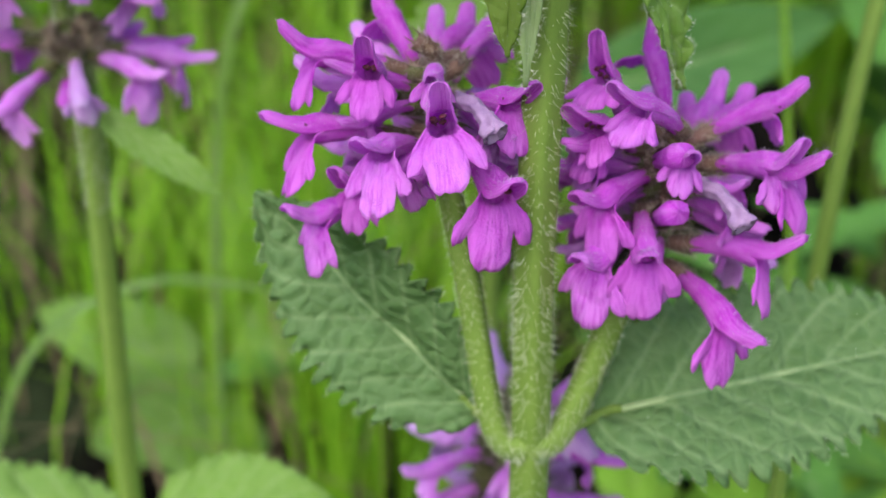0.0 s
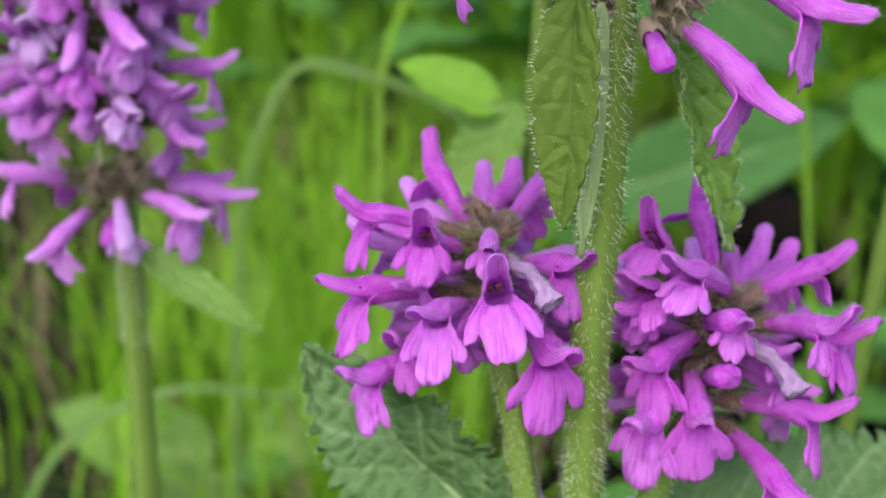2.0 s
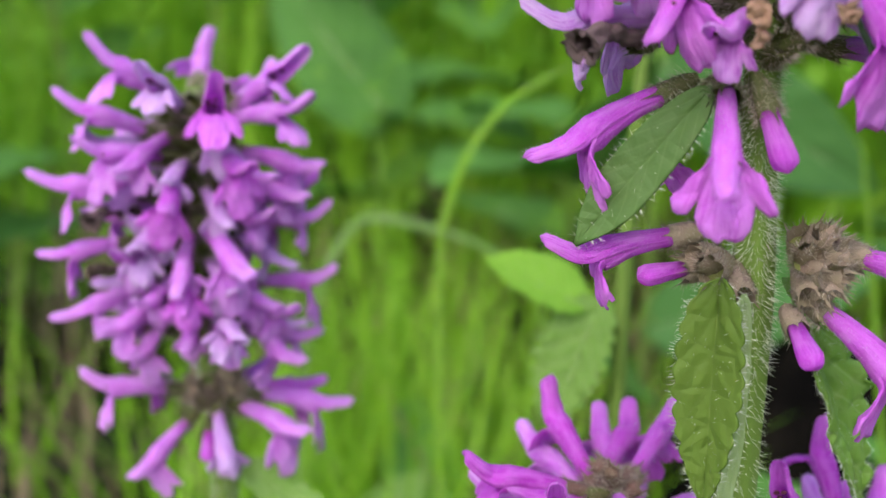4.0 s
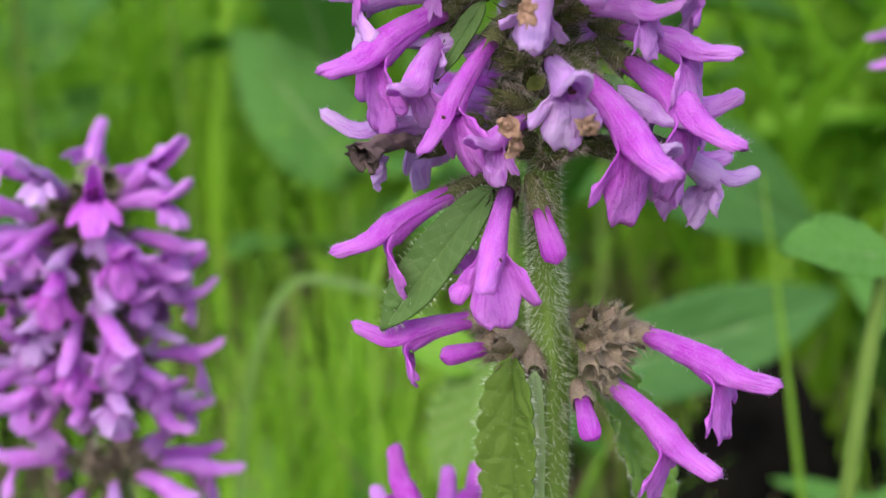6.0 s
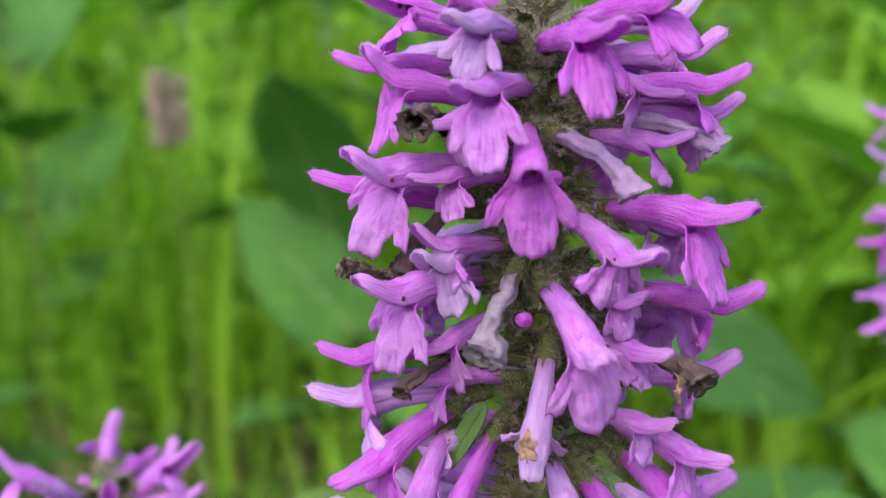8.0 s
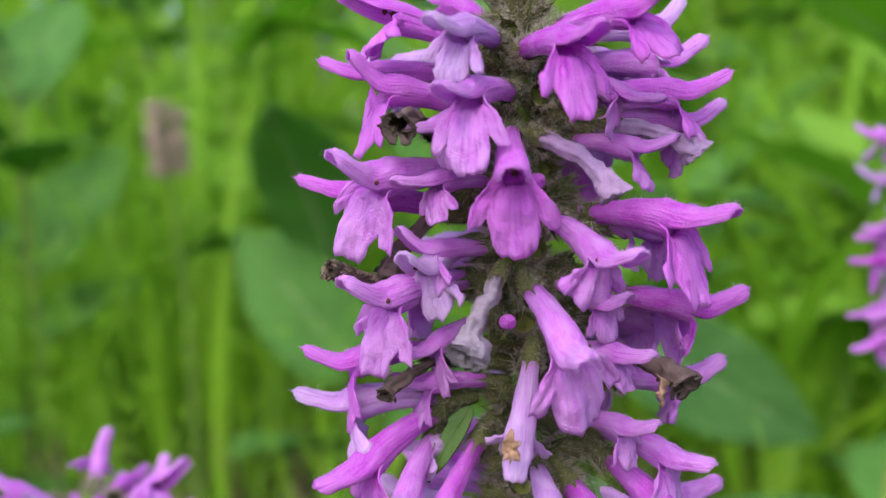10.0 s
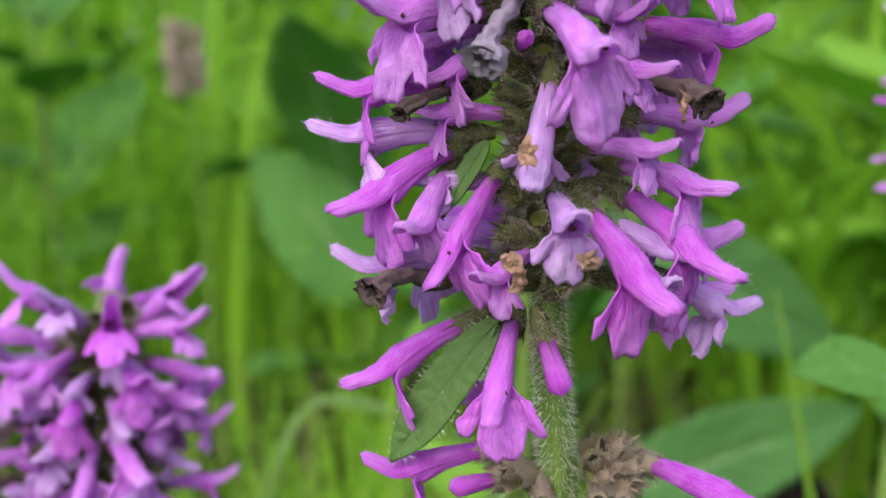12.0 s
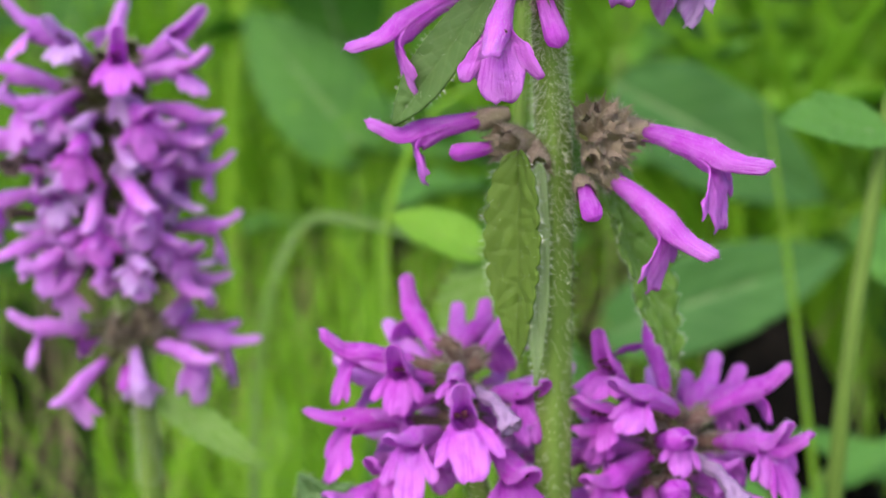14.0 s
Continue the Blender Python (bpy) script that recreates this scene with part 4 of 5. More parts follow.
# Small leaves below the whorl and the bract under the spike.
add_leaf(near, (0.0100, 0.1130, 0.2670), (0.0092, 0.1120, 0.2430), (-0.45, -0.88, 0.05), 0.0072, 11, LEAF_OLIVE, 7.7, "small folded hanging light green leaf", 0.5, 0.03, 0.5, tooth=0.14, hairs=500)
add_leaf(near, (0.0121, 0.1125, 0.2655), (0.0114, 0.1115, 0.2400), (0.1, -0.95, 0.05), 0.0026, 0, LEAF_PALE, 17.7, "narrow pale green hanging leaf", 0.12, 0.03, 1.2, hairs=400)
add_leaf(near, (0.0190, 0.1220, 0.2640), (0.0300, 0.1240, 0.2365), (0.6, -0.65, 0.35), 0.0085, 12, LEAF_LIGHT, 8.2, "small crumpled hairy green leaf", 0.5, 0.05, 2.6, tooth=0.24, hairs=900)
add_leaf(near, (0.0083, 0.1135, 0.2850), (-0.0040, 0.1125, 0.2708), (-0.25, -0.85, 0.45), 0.0054, 0, LEAF_MID, 9.4, "narrow green bract with a rounded tip", 0.2, 0.08, 0.5, shape=0.62, hairs=250)
add_leaf(near, (0.0195, 0.1130, 0.2960), (0.0230, 0.1085, 0.2860), (0.4, -0.85, 0.3), 0.0042, 0, LEAF, 10.4, "narrow dark green bract", 0.2, 0.08, 0.5)
add_leaf(near, (0.0078, 0.1155, 0.3032), (0.0028, 0.1135, 0.2962), (-0.4, -0.85, 0.3), 0.0024, 0, LEAF_MID, 11.4, "narrow dark green bract", 0.2, 0.08, 0.5)

# ---- the second betony, farther off ----
BACK_AT = Vector((-0.0570, 0.175, 0.0))
second = thing("betony", BACK_AT, "flowering betony with one dense purple spike on a bare stem", "wildflower", "betonies")
BACK_LINE = [(-0.004, 0.004, -0.004), (-0.001, 0.0, 0.14), (0.0004, 0, 0.19), (0.0010, 0, 0.221), (-0.0005, 0, 0.235), (0.0008, 0, 0.276)]
part("stem", square_stem("stem", BACK_LINE, [0.0024, 0.0021, 0.0020, 0.0019, 0.0016, 0.0010], STEM, 60, 16), second)
part("stem_hairs", stem_hairs("stem_hairs", BACK_LINE, [0.0024, 0.0021, 0.0020, 0.0019, 0.0016, 0.0010], 4000, 0.0009, HAIR, 8, 0.45, 0.85), second, kind="stuff")
for row in (*BACK_TOP, *BACK_TOP_B, *BACK_TOP_C, *BACK_WHORL):
    add_flower(second, BACK_AT, row, flowers_rng)
for i in range(20):
    az = 180 + (i * 137.5) % 150 - 75
    a = radians(az)
    some_flower(second, BACK_AT, (5.5 * math.sin(a), -5.5 * math.cos(a), 236 + 38 * (i + 0.5) / 20), az, flowers_rng.uniform(-25, 10), flowers_rng, (0, 1, 1))
for i in range(26):
    az = (i * 137.5) % 220 - 110
    a = radians(az)
    some_flower(second, BACK_AT, (4.8 * math.sin(a), -4.8 * math.cos(a), 238 + 35 * (i + 0.5) / 26), az, flowers_rng.uniform(-30, 10), flowers_rng, (1, 1, 6), 0.9)
for i in range(4):
    az = 120 + i * 40
    a = radians(az)
    some_flower(second, BACK_AT, (5 * math.sin(a), -5 * math.cos(a), 226), az, -5, flowers_rng, (0,))
add_calyces(second, BACK_AT + Vector((-0.0005, 0, 0.236)), BACK_AT + Vector((0.0008, 0, 0.275)), 60, 0.0058, 12)
add_calyces(second, BACK_AT + Vector((0.0005, 0, 0.225)), BACK_AT + Vector((0.0005, 0, 0.229)), 14, 0.0048, 13, (0, 45), CALYCES_DRY)
add_leaf(second, (-0.0520, 0.1685, 0.2185), (-0.0330, 0.1640, 0.2070), (0.10, -0.80, 0.60), 0.0064, 9, LEAF_LIGHT, 12.4, "narrow toothed green bract leaf", 0.2, 0.1, 0.9, tooth=0.16)
for base, tip, w, seed in (((-0.055, 0.172, 0.132), (-0.0215, 0.160, 0.153), 0.026, 3.1), ((-0.059, 0.172, 0.132), (-0.100, 0.165, 0.146), 0.024, 4.6)):
    add_leaf(second, base, tip, (0.05, -0.45, 0.9), w, 15, LEAF_LIGHT, seed, "toothed wrinkled green leaf", 0.25, 0.12, 1.1, stalk=(-0.057, 0.175, 0.130))


# ---- further betonies, seen in part ----
def plain_betony(at, line, spike, count, label, seed, spike_size=1.0):
    """A betony with a made-up spike from spike[0] to spike[1] above its foot."""
    rng = random.Random(seed)
    plant = thing("betony", at, label, "wildflower", "betonies")
    part("stem", square_stem("stem", line, [0.0019, 0.0016, 0.0014, 0.0010], STEM, 40, 12), plant)
    lo, hi = Vector(spike[0]), Vector(spike[1])
    for i in range(count):
        s = (i + 0.5) / count
        az = i * 137.5 + rng.uniform(-15, 15)
        a = radians(az)
        c = lo.lerp(hi, s) * 1000
        r = 6 * (1 - 0.3 * s)
        some_flower(plant, plant.location, (c.x + r * math.sin(a), c.y - r * math.cos(a), c.z), az, -25 + 60 * s ** 3 + rng.uniform(-15, 15), rng, (0, 1, 1, 6), spike_size)
    add_calyces(plant, plant.location + lo, plant.location + hi, count, 0.0055, seed + 1)
    return plant


low = plain_betony((0.012, 0.150, 0), [(0, 0, -0.004), (0, 0, 0.08), (-0.001, 0, 0.14), (0.001, 0, 0.182)], ((0.0, 0, 0.143), (0.001, 0, 0.178)), 40, "short betony flowering among the leaves behind the taller one", 41)
third = plain_betony((0.066, 0.187, 0), [(0, 0, -0.004), (0.0012, 0, 0.14), (0.0062, 0, 0.24), (0.0355, 0.039, 0.330)], ((0.0325, 0.036, 0.286), (0.0355, 0.039, 0.328)), 40, "leaning betony with a long bare stem and a pale purple spike", 42)
add_leaf(third, (0.0760, 0.190, 0.2560), (0.0560, 0.184, 0.2600), (-0.1, -0.55, 0.85), 0.0150, 12, LEAF_BACK, 6.3, "light green toothed leaf", 0.2, 0.05, 0.8)
fourth = plain_betony((0.009, 0.200, 0), [(0, 0, -0.004), (0.001, 0, 0.16), (0.0015, 0, 0.23), (0.005, 0.002, 0.30)], ((0.0045, 0.001, 0.285), (0.006, 0.002, 0.31)), 0, "plain green betony stem with toothed leaves", 43)
add_leaf(fourth, (0.0045, 0.203, 0.2320), (-0.0135, 0.206, 0.2405), (0.1, -0.55, 0.85), 0.0120, 11, LEAF_YELLOW, 13.3, "light green toothed leaf", 0.35, 0.05, 0.9, tooth=0.16)
add_leaf(fourth, (0.0075, 0.203, 0.2340), (-0.0030, 0.196, 0.2110), (-0.3, -0.65, 0.65), 0.0150, 10, LEAF_LIGHT, 14.3, "light green toothed leaf", 0.45, 0.05, 0.9, tooth=0.28)


# ---- meadow behind: broad leaves, grass and undergrowth ----
def broad_plant(at, rows, mat, label, seed):
    """A clump of broad leaves: rows of bearing, rise, leaf length, leaf width and height of its base."""
    plant = thing("broad_leaved_plant", at, label, "plant", "meadow plants")
    for k, (az, el, length, width, h) in enumerate(rows):
        m = outward(az, el)
        base = Vector((0, 0, h))
        base += Vector((m[0][0], m[1][0], 0)) * 0.01
        leaf = part("leaf", leaf_mesh("leaf", length, width, 0, mat, seed + k * 1.7, 0.25, 0.18, 0.1, 0.8, 13), plant, Matrix.Translation(base) @ m)
        part("midrib", rib_mesh(length, width, 0.18, width * 0.016), leaf)
        part("leaf_stalk", square_stem("leaf_stalk", [(0, 0, -0.005), (0, 0, h * 0.6), tuple(base)], [0.0018, 0.0014, 0.0011], STEM, 8, 6), plant)
    return plant


meadow = random.Random(19)


def rosette(n, size, h):
    return [(meadow.uniform(0, 360), meadow.uniform(-5, 55), size * meadow.uniform(0.7, 1.2), size * meadow.uniform(0.35, 0.55), h * meadow.uniform(0.35, 1.0)) for _ in range(n)]


PLANTS = [
    ((-0.04, 0.42), 5, 0.08, 0.07, LEAF_BACK),
    ((0.21, 0.40), 8, 0.09, 0.16, LEAF_BACK), ((0.24, 0.62), 10, 0.12, 0.15, LEAF_BACK), ((0.03, 0.66), 9, 0.13, 0.22, LEAF_BACK),
    ((-0.36, 0.62), 10, 0.13, 0.26, LEAF_BACK), ((-0.10, 0.82), 10, 0.16, 0.26, LEAF_BACK), ((0.10, 0.85), 10, 0.16, 0.34, LEAF_BACK),
    ((0.33, 0.80), 12, 0.18, 0.40, LEAF_YELLOW), ((-0.38, 0.95), 12, 0.18, 0.42, LEAF_BACK), ((-0.02, 1.05), 12, 0.18, 0.46, LEAF_BACK),
    ((0.24, 1.15), 12, 0.20, 0.52, LEAF_BACK), ((-0.26, 1.2), 14, 0.20, 0.56, LEAF_YELLOW), ((0.5, 1.2), 12, 0.20, 0.5, LEAF_YELLOW), ((-0.55, 1.25), 14, 0.20, 0.56, LEAF_YELLOW),
    ((0.34, 0.66), 9, 0.15, 0.36, LEAF_YELLOW),
    ((0.05, 1.45), 16, 0.22, 0.66, LEAF_YELLOW), ((-0.45, 1.55), 16, 0.22, 0.7, LEAF_BACK), ((0.5, 1.6), 16, 0.22, 0.7, LEAF_BACK), ((-0.85, 1.5), 16, 0.22, 0.7, LEAF_YELLOW), ((0.9, 1.6), 14, 0.22, 0.66, LEAF_YELLOW),
]
far_leaves = thing("broad_leaved_plant", (-0.02, 0.80, 0), "tall plant with large smooth mid-green leaves", "plant", "meadow plants")
add_leaf(far_leaves, (-0.085, 0.80, 0.155), (-0.163, 0.79, 0.262), (-0.2, -0.75, 0.6), 0.075, 0, LEAF_BACK, 31.0, "", 0.15, 0.1, 0.5, stalk=(-0.02, 0.80, 0.0))
side_leaves = thing("broad_leaved_plant", (0.05, 0.46, 0), "plant with broad mid-green leaves over a soil mound blackened to pass for shade", "plant", "meadow plants")
add_leaf(side_leaves, (0.0485, 0.46, 0.130), (0.1565, 0.47, 0.163), (-0.1, -0.93, 0.3), 0.042, 0, LEAF_DEEP, 32.0, "", 0.15, 0.1, 0.5, stalk=(0.05, 0.46, 0.0))
add_leaf(side_leaves, (0.052, 0.47, 0.10), (0.02, 0.42, 0.145), (-0.2, -0.65, 0.75), 0.04, 0, LEAF_BACK, 33.0, "", 0.15, 0.1, 0.5, stalk=(0.05, 0.46, 0.0))
add_leaf(side_leaves, (0.0640, 0.55, 0.2300), (0.1720, 0.55, 0.1700), (0.05, -0.95, 0.3), 0.055, 0, LEAF_DEEP, 34.0, "", 0.15, 0.1, 0.5, stalk=(0.05, 0.46, 0.0))
cover = thing("broad_leaved_plant", (0.07, 0.30, 0), "low rosette of bright yellow-green leaves", "plant", "meadow plants")
for k, (az, el, length, w) in enumerate(((-70, 18, 0.07, 0.030), (-25, 12, 0.06, 0.028), (30, 20, 0.075, 0.032), (80, 14, 0.08, 0.034), (130, 25, 0.07, 0.03), (190, 30, 0.07, 0.03), (250, 24, 0.075, 0.03), (55, 40, 0.06, 0.026), (-50, 42, 0.055, 0.024))):
    m = outward(az, el)
    d = m.to_3x3() @ Vector((1, 0, 0))
    base = Vector((0.07, 0.30, 0.012)) + d * 0.012
    add_leaf(cover, base, base + d * length, m.to_3x3() @ Vector((0, 0, 1)), w, 9, LEAF_YELLOW, 40 + k, "", 0.2, 0.15, 0.8, tooth=0.12)
for at, h, count, mat, seed in (((0.112, 0.375), 0.105, 5, LEAF_BACK, 64), ((0.168, 0.385), 0.115, 6, LEAF_BACK, 65), ((0.128, 0.285), 0.030, 9, LEAF_YELLOW, 60), ((0.160, 0.350), 0.060, 9, LEAF_BACK, 61), ((0.100, 0.345), 0.050, 8, LEAF_BACK, 62), ((0.185, 0.30), 0.035, 9, LEAF_YELLOW, 63)):
    more = thing("broad_leaved_plant", (*at, 0), "low clump of bright green leaves with upright stalks", "plant", "meadow plants")
    pick = random.Random(seed)
    for k in range(count):
        m = outward(k * 360 / count + pick.uniform(-20, 20), pick.uniform(8, 38))
        d = m.to_3x3() @ Vector((1, 0, 0))
        base = Vector((*at, h * pick.uniform(0.4, 1.0))) + d * 0.010
        add_leaf(more, base, base + d * pick.uniform(0.045, 0.070), m.to_3x3() @ Vector((0, 0, 1)), pick.uniform(0.022, 0.034), 9, mat, seed * 3 + k, "", 0.2, 0.2, 0.9, stalk=(*at, 0.0), tooth=0.12)
low_leaves = thing("broad_leaved_plant", (-0.10, 0.40, 0), "large soft light green leaves lying near the soil", "plant", "meadow plants")
for base, tip, w, k in (((-0.085, 0.40, 0.012), (-0.128, 0.345, 0.036), 0.060, 1.0), ((-0.11, 0.42, 0.02), (-0.175, 0.42, 0.05), 0.040, 2.0), ((-0.09, 0.41, 0.02), (-0.045, 0.44, 0.075), 0.034, 3.0), ((-0.094, 0.46, -0.01), (-0.098, 0.475, 0.095), 0.028, 4.0)):
    add_leaf(low_leaves, base, tip, (0.0, -0.5, 0.85), w, 0, LEAF_LIGHT, 20 + k, "", 0.12, 0.08, 0.5, stalk=(-0.10, 0.405, 0.0))
head = thing("seed_head", (-0.213, 0.80, 0), "faded pinkish-brown flower head on a thin stalk", "wildflower")
part("stalk", square_stem("stalk", [(0, 0, -0.005), (0.005, 0, 0.18), (0, 0, 0.31)], [0.002, 0.0016, 0.0012], STEM, 16, 8), head)
hv, hf = [], []
for k in range(90):
    g = meadow.uniform(0, 6.28)
    blob(hv, hf, Vector((0.010 * math.cos(g), 0.010 * math.sin(g), 0.305 + 0.05 * meadow.random())), (0.006, 0.0028), 6, Vector((math.cos(g), math.sin(g), 0.5)))
part("flower_head", to_mesh("flower_head", hv, hf, [FADED]), head, kind="stuff")
for (px_, py_), n, size, h, mat in PLANTS:
    broad_plant((px_, py_, 0), rosette(n * 2 // 3, size, h), mat, "clump of broad bright green meadow leaves", meadow.uniform(0, 50))


def shrub(at, height, spread, count, mat, seed):
    """A leafy bush: forked stems and a loose crown of small folded leaves."""
    rng = random.Random(seed)
    bush = thing("shrub", at, "dense leafy green bush at the meadow's edge", "shrub", "bushes")
    tips = []
    for k in range(7):
        a, out = rng.uniform(0, 6.28), rng.uniform(0.3, 1.0) * spread
        tip = Vector((math.cos(a) * out, math.sin(a) * out, height * rng.uniform(0.6, 1.0)))
        tips.append(tip)
        part("branch", square_stem("branch", [(0, 0, -0.01), tuple(tip * 0.45 + Vector((0, 0, 0.05))), tuple(tip)], [0.012, 0.008, 0.003], STEM, 10, 6), bush)
    verts, faces = [], []
    for _ in range(count):
        c = rng.choice(tips) * rng.uniform(0.25, 1.05) + Vector((rng.gauss(0, 0.14), rng.gauss(0, 0.14), rng.gauss(0, 0.14)))
        d = Vector((rng.gauss(0, 1), rng.gauss(0, 1), rng.gauss(0.2, 0.7))).normalized()
        side, size = d.orthogonal().normalized(), rng.uniform(0.03, 0.065)
        up = d.cross(side)
        k = len(verts)
        verts += [c, c + d * size * 0.5 + side * size * 0.3 + up * size * 0.1, c + d * size, c + d * size * 0.5 - side * size * 0.3 + up * size * 0.1]
        faces += [(k, k + 1, k + 2), (k, k + 2, k + 3)]
    part("foliage", to_mesh("foliage", verts, faces, [mat], smooth=False), bush, kind="stuff")


for k in range(11):
    x = -2.6 + 0.52 * k
    shrub((x + meadow.uniform(-0.15, 0.15), 2.4 + meadow.uniform(-0.4, 0.5), 0), meadow.uniform(1.4, 2.0), 0.5, 5200, GRASS, 60 + k)


def bare(x, y):
    """Patches of open soil."""
    return ((x + 0.215) / 0.085) ** 2 + ((y - 0.72) / 0.15) ** 2 < 1 + 0.8 * noise.noise((x * 18, y * 18, 2)) or (-0.20 < x < -0.045 and 0.2 < y < 0.415) or ((x + 0.15) / 0.035) ** 2 + ((y - 0.80) / 0.08) ** 2 < 1


def blades(name, count, xr, yr, height, width, lean, seed, mat):
    """Many thin, bent, pointed blades in one mesh."""
    rng = random.Random(seed)
    verts, faces = [], []
    for _ in range(count):
        x, y = rng.uniform(*xr), rng.uniform(*yr)
        if name != "dry_stalks" and bare(x, y) and rng.random() < 0.8:
            continue
        h, w = rng.uniform(*height), rng.uniform(*width)
        a, bend = rng.uniform(0, 2 * math.pi), rng.uniform(0.1, 1.0) * lean
        side = Vector((math.cos(a), math.sin(a), 0))
        to = Vector((-math.sin(a), math.cos(a), 0))
        k = len(verts)
        for i in range(6):
            s = i / 5
            p = Vector((x, y, -0.004)) + to * (bend * h * s * s) + Vector((0, 0, h * (s - 0.35 * bend * s * s)))
            ww = w * (1 - s ** 2.2) * 0.5 + 0.0001
            verts += [p - side * ww, p - to * ww * 0.35, p + side * ww]
        for i in range(5):
            q = k + 3 * i
            faces += [(q, q + 1, q + 4, q + 3), (q + 1, q + 2, q + 5, q + 4)]
    return tagged(new(name, to_mesh(name, verts, faces, [mat])), "fresh yellow-green meadow grass", "grass", kind="stuff")


def herbs(name, count, xr, yr, top, size, seed):
    """Fine leafy undergrowth: small folded leaves in loose clumps, thinner towards the top."""
    rng = random.Random(seed)
    verts, faces = [], []
    while count:
        x, y = rng.uniform(*xr), rng.uniform(*yr)
        if bare(x, y) and rng.random() < 0.8:
            continue
        cover = min(1.0, max(0.0, 0.42 + 1.5 * noise.noise((x * 6, y * 6, seed))))
        h = top(y) * rng.random() ** 0.7 * (0.55 + 0.6 * cover)
        if rng.random() > cover:
            continue
        count -= 1
        c = Vector((x, y, h))
        d = Vector((rng.gauss(0, 1), rng.gauss(-0.3, 1), rng.gauss(0.4, 0.7))).normalized()
        side, z = d.cross(Vector((rng.gauss(0, 0.4), -0.5, 1))).normalized(), rng.uniform(*size)
        up = side.cross(d) * 0.12 * z
        k = len(verts)
        verts += [c, c + d * z * 0.5 + side * z * 0.22 + up, c + d * z, c + d * z * 0.5 - side * z * 0.22 + up]
        faces += [(k, k + 1, k + 2), (k, k + 2, k + 3)]
    return tagged(new(name, to_mesh(name, verts, faces, [HERB], smooth=False)), "fine feathery green undergrowth", "undergrowth", kind="stuff")


herbs("undergrowth", 30000, (-0.8, 0.8), (0.72, 1.3), lambda y: 0.10 + 0.26 * y, (0.004, 0.010), 3)
herbs("undergrowth", 22000, (-1.3, 1.3), (1.2, 2.1), lambda y: 0.14 + 0.30 * y, (0.008, 0.020), 4)
blades("grass", 420, (-0.16, 0.00), (0.30, 0.60), (0.08, 0.24), (0.0012, 0.0030), 0.7, 1, GRASS)
blades("grass", 420, (-0.45, 0.45), (0.38, 0.80), (0.05, 0.17), (0.0014, 0.0035), 0.8, 2, GRASS)
blades("grass", 520, (-0.9, 0.9), (0.9, 1.8), (0.2, 0.6), (0.008, 0.024), 0.7, 3, GRASS)
blades("grass", 800, (-2.2, 2.2), (1.6, 3.2), (0.4, 1.1), (0.018, 0.045), 0.6, 4, GRASS)
blades("grass", 4000, (-1.6, 1.6), (-1.6, -0.1), (0.05, 0.16), (0.002, 0.005), 0.8, 6, GRASS)
blades("grass", 2600, (-1.6, -0.45), (-0.1, 1.0), (0.06, 0.24), (0.002, 0.006), 0.8, 7, GRASS)
blades("grass", 2600, (0.45, 1.6), (-0.1, 1.0), (0.06, 0.24), (0.002, 0.006), 0.8, 8, GRASS)
blades("grass", 5000, (-4.0, 4.0), (-4.0, -1.5), (0.08, 0.30), (0.004, 0.010), 0.8, 9, GRASS)
blades("grass", 2500, (-4.0, -1.6), (-1.5, 3.0), (0.08, 0.40), (0.004, 0.010), 0.8, 10, GRASS)
blades("grass", 2500, (1.6, 4.0), (-1.5, 3.0), (0.08, 0.40), (0.004, 0.010), 0.8, 11, GRASS)
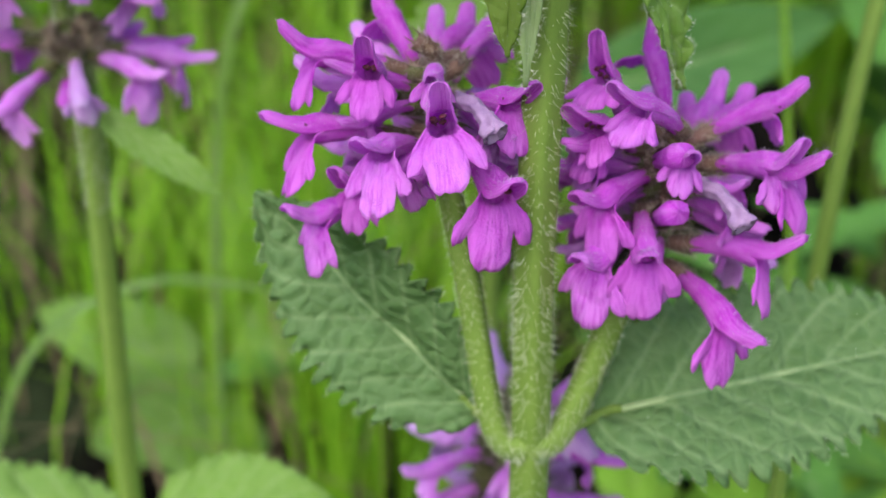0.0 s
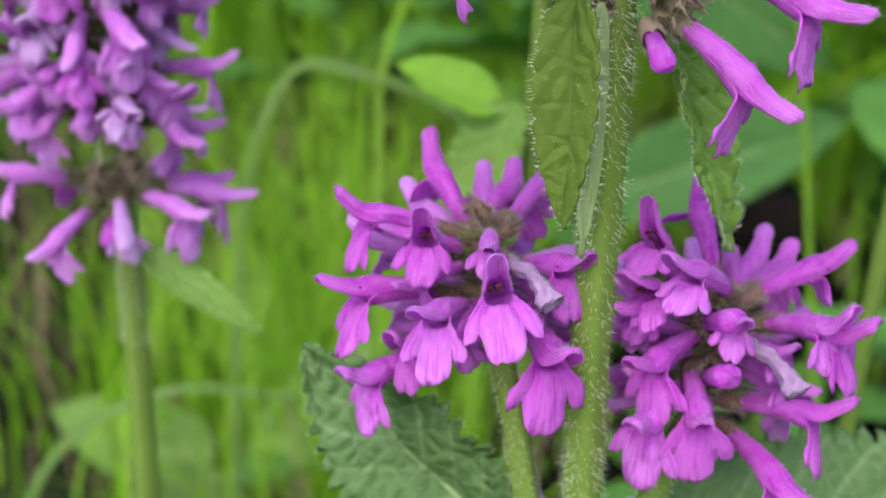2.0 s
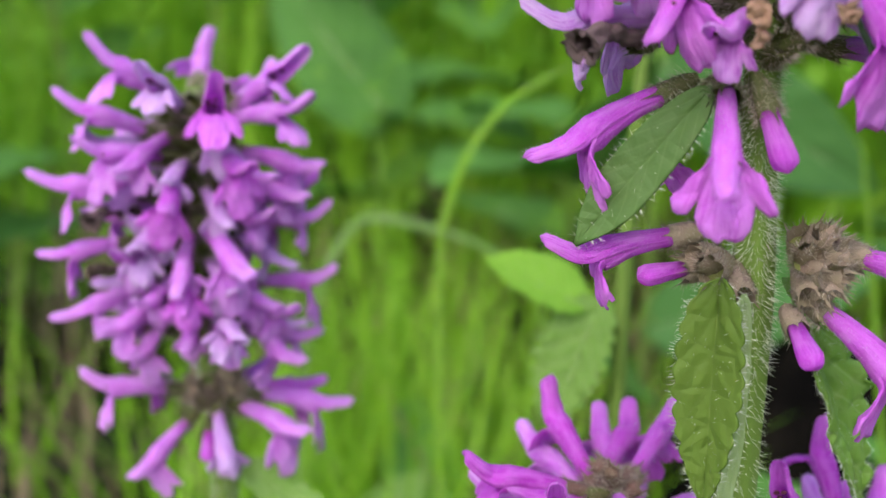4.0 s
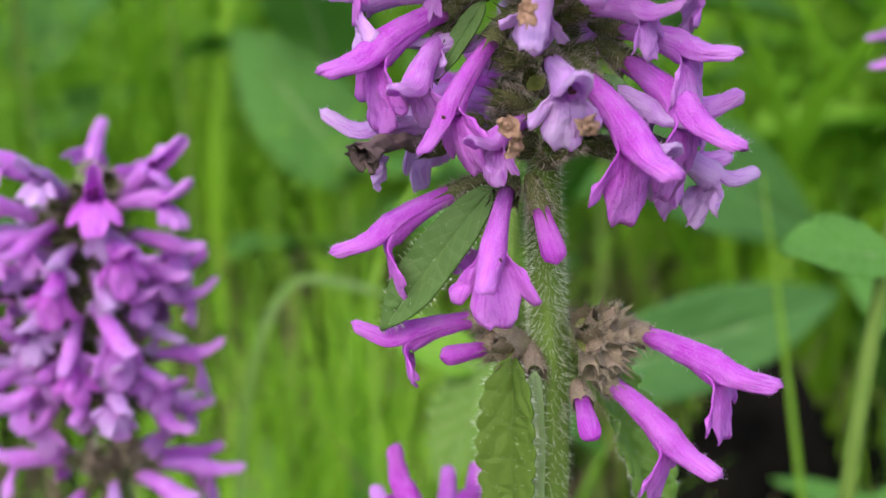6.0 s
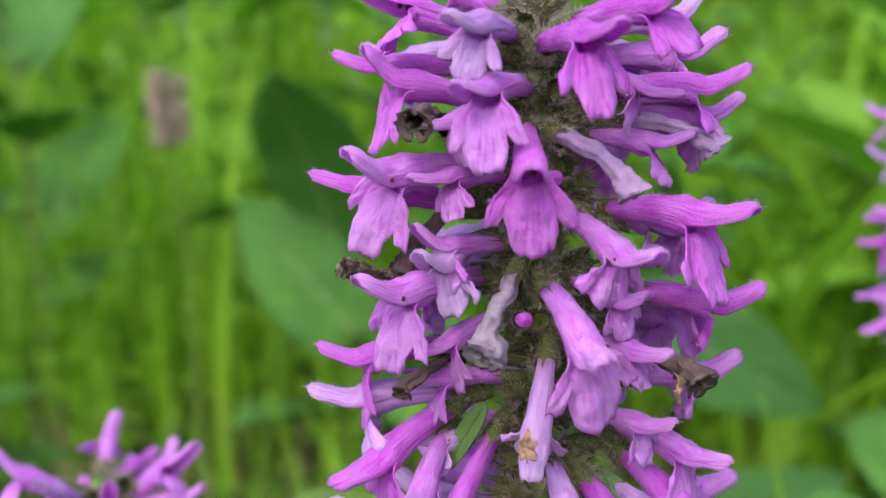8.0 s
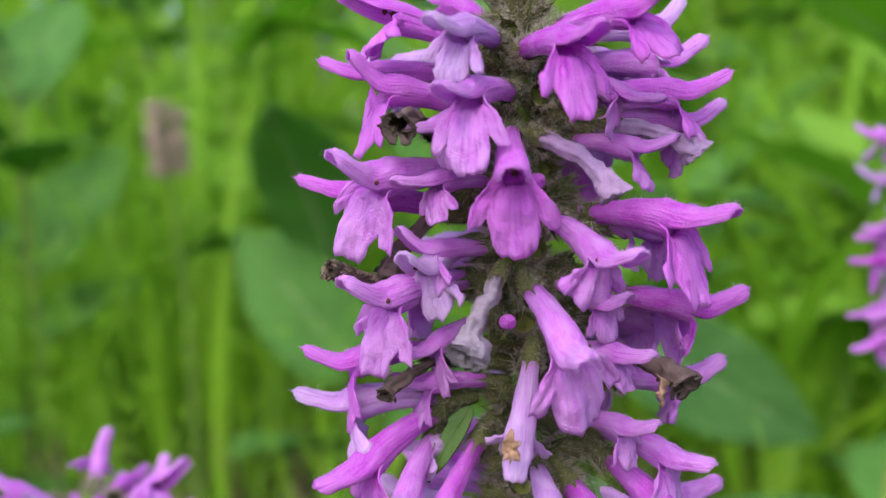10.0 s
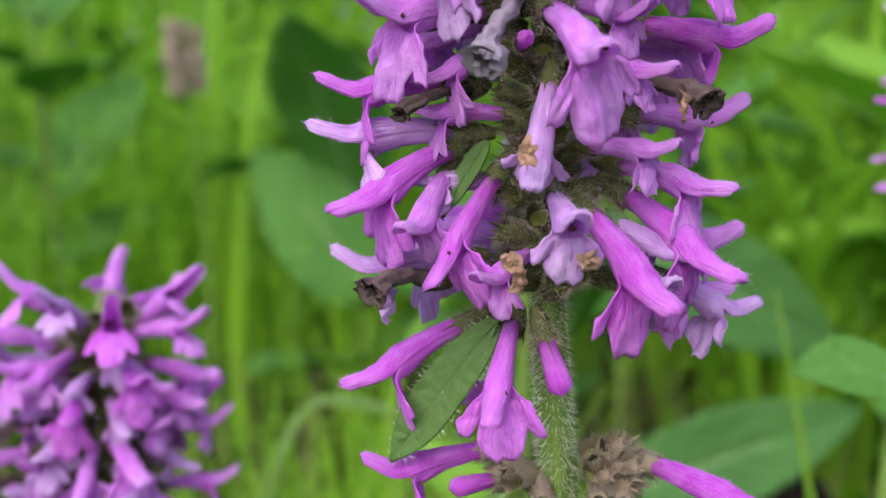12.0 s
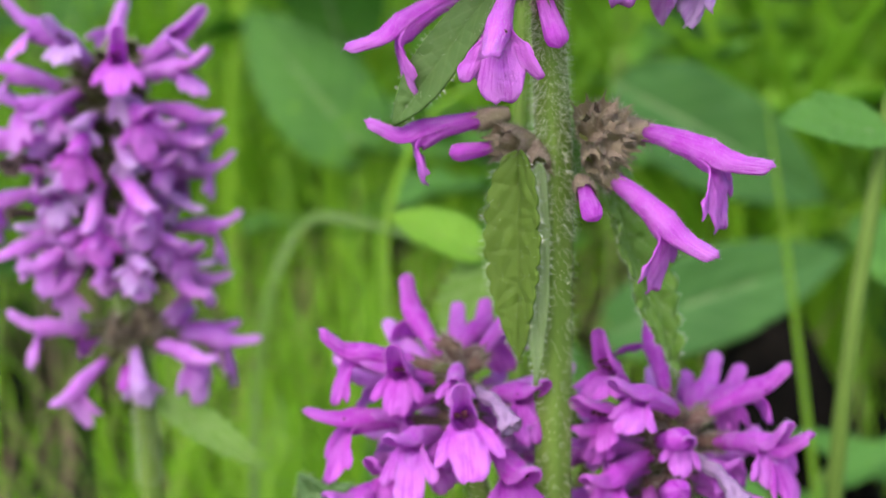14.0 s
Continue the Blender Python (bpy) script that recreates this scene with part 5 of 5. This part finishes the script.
blades("grass", 80, (-0.09, 0.005), (0.29, 0.36), (0.09, 0.20), (0.0008, 0.0018), 0.5, 21, GRASS)
blades("grass", 70, (0.17, 0.55), (0.72, 1.00), (0.30, 0.56), (0.012, 0.028), 0.9, 31, GRASS)
tagged(blades("dry_stalks", 600, (-0.4, 0.4), (0.3, 1.0), (0.04, 0.14), (0.0015, 0.004), 1.3, 5, STRAW), "dead straw-coloured stalks lying on the soil", "dry grass")


def grass_blade(line, width, label, mat):
    """A single long blade along a line."""
    ob = thing("grass_blade", line[0], label, "grass", "single grass blades")
    pts = smooth_line([Vector(p) - ob.location for p in line], 24)
    verts = []
    for i, (p, t, a, b) in enumerate(frames_along(pts)):
        s = i / 24
        w = width * 0.5 * min(1, 0.5 + 2 * s) * (1 - s ** 4 * 0.9)
        side = t.cross(Vector((0, -0.5, 0.85))).normalized()
        up = side.cross(t)
        verts += [p - side * w + up * w * 0.3, p, p + side * w + up * w * 0.3]
    part("blade", to_mesh("blade", verts, grid_faces(25, 3), [mat], thick=0.0002), ob)
    part("midrib", square_stem("midrib", pts[::4], [width * 0.07, width * 0.05, width * 0.02], RIB, 20, 6), ob, None, "pale midrib")
    return ob


grass_blade([(-0.085, 0.34, 0.0), (-0.075, 0.34, 0.15), (-0.058, 0.34, 0.206), (-0.036, 0.34, 0.209), (-0.010, 0.34, 0.199), (0.012, 0.342, 0.180)], 0.0042, "broad arching pale green grass blade", GRASS_PALE)
grass_blade([(-0.030, 0.34, 0.0), (-0.030, 0.34, 0.17), (-0.027, 0.34, 0.214), (-0.012, 0.342, 0.243), (0.012, 0.345, 0.258)], 0.0028, "thin bent yellow-green grass stalk", GRASS)
grass_blade([(-0.16, 0.30, 0.02), (-0.13, 0.30, 0.095), (-0.09, 0.30, 0.122), (-0.05, 0.30, 0.12)], 0.0042, "broad arching pale green grass blade", GRASS_PALE)
grass_blade([(0.115, 0.30, 0.02), (0.100, 0.30, 0.12), (0.088, 0.30, 0.20), (0.080, 0.30, 0.25)], 0.0022, "thin upright yellow-green grass stalk", GRASS)
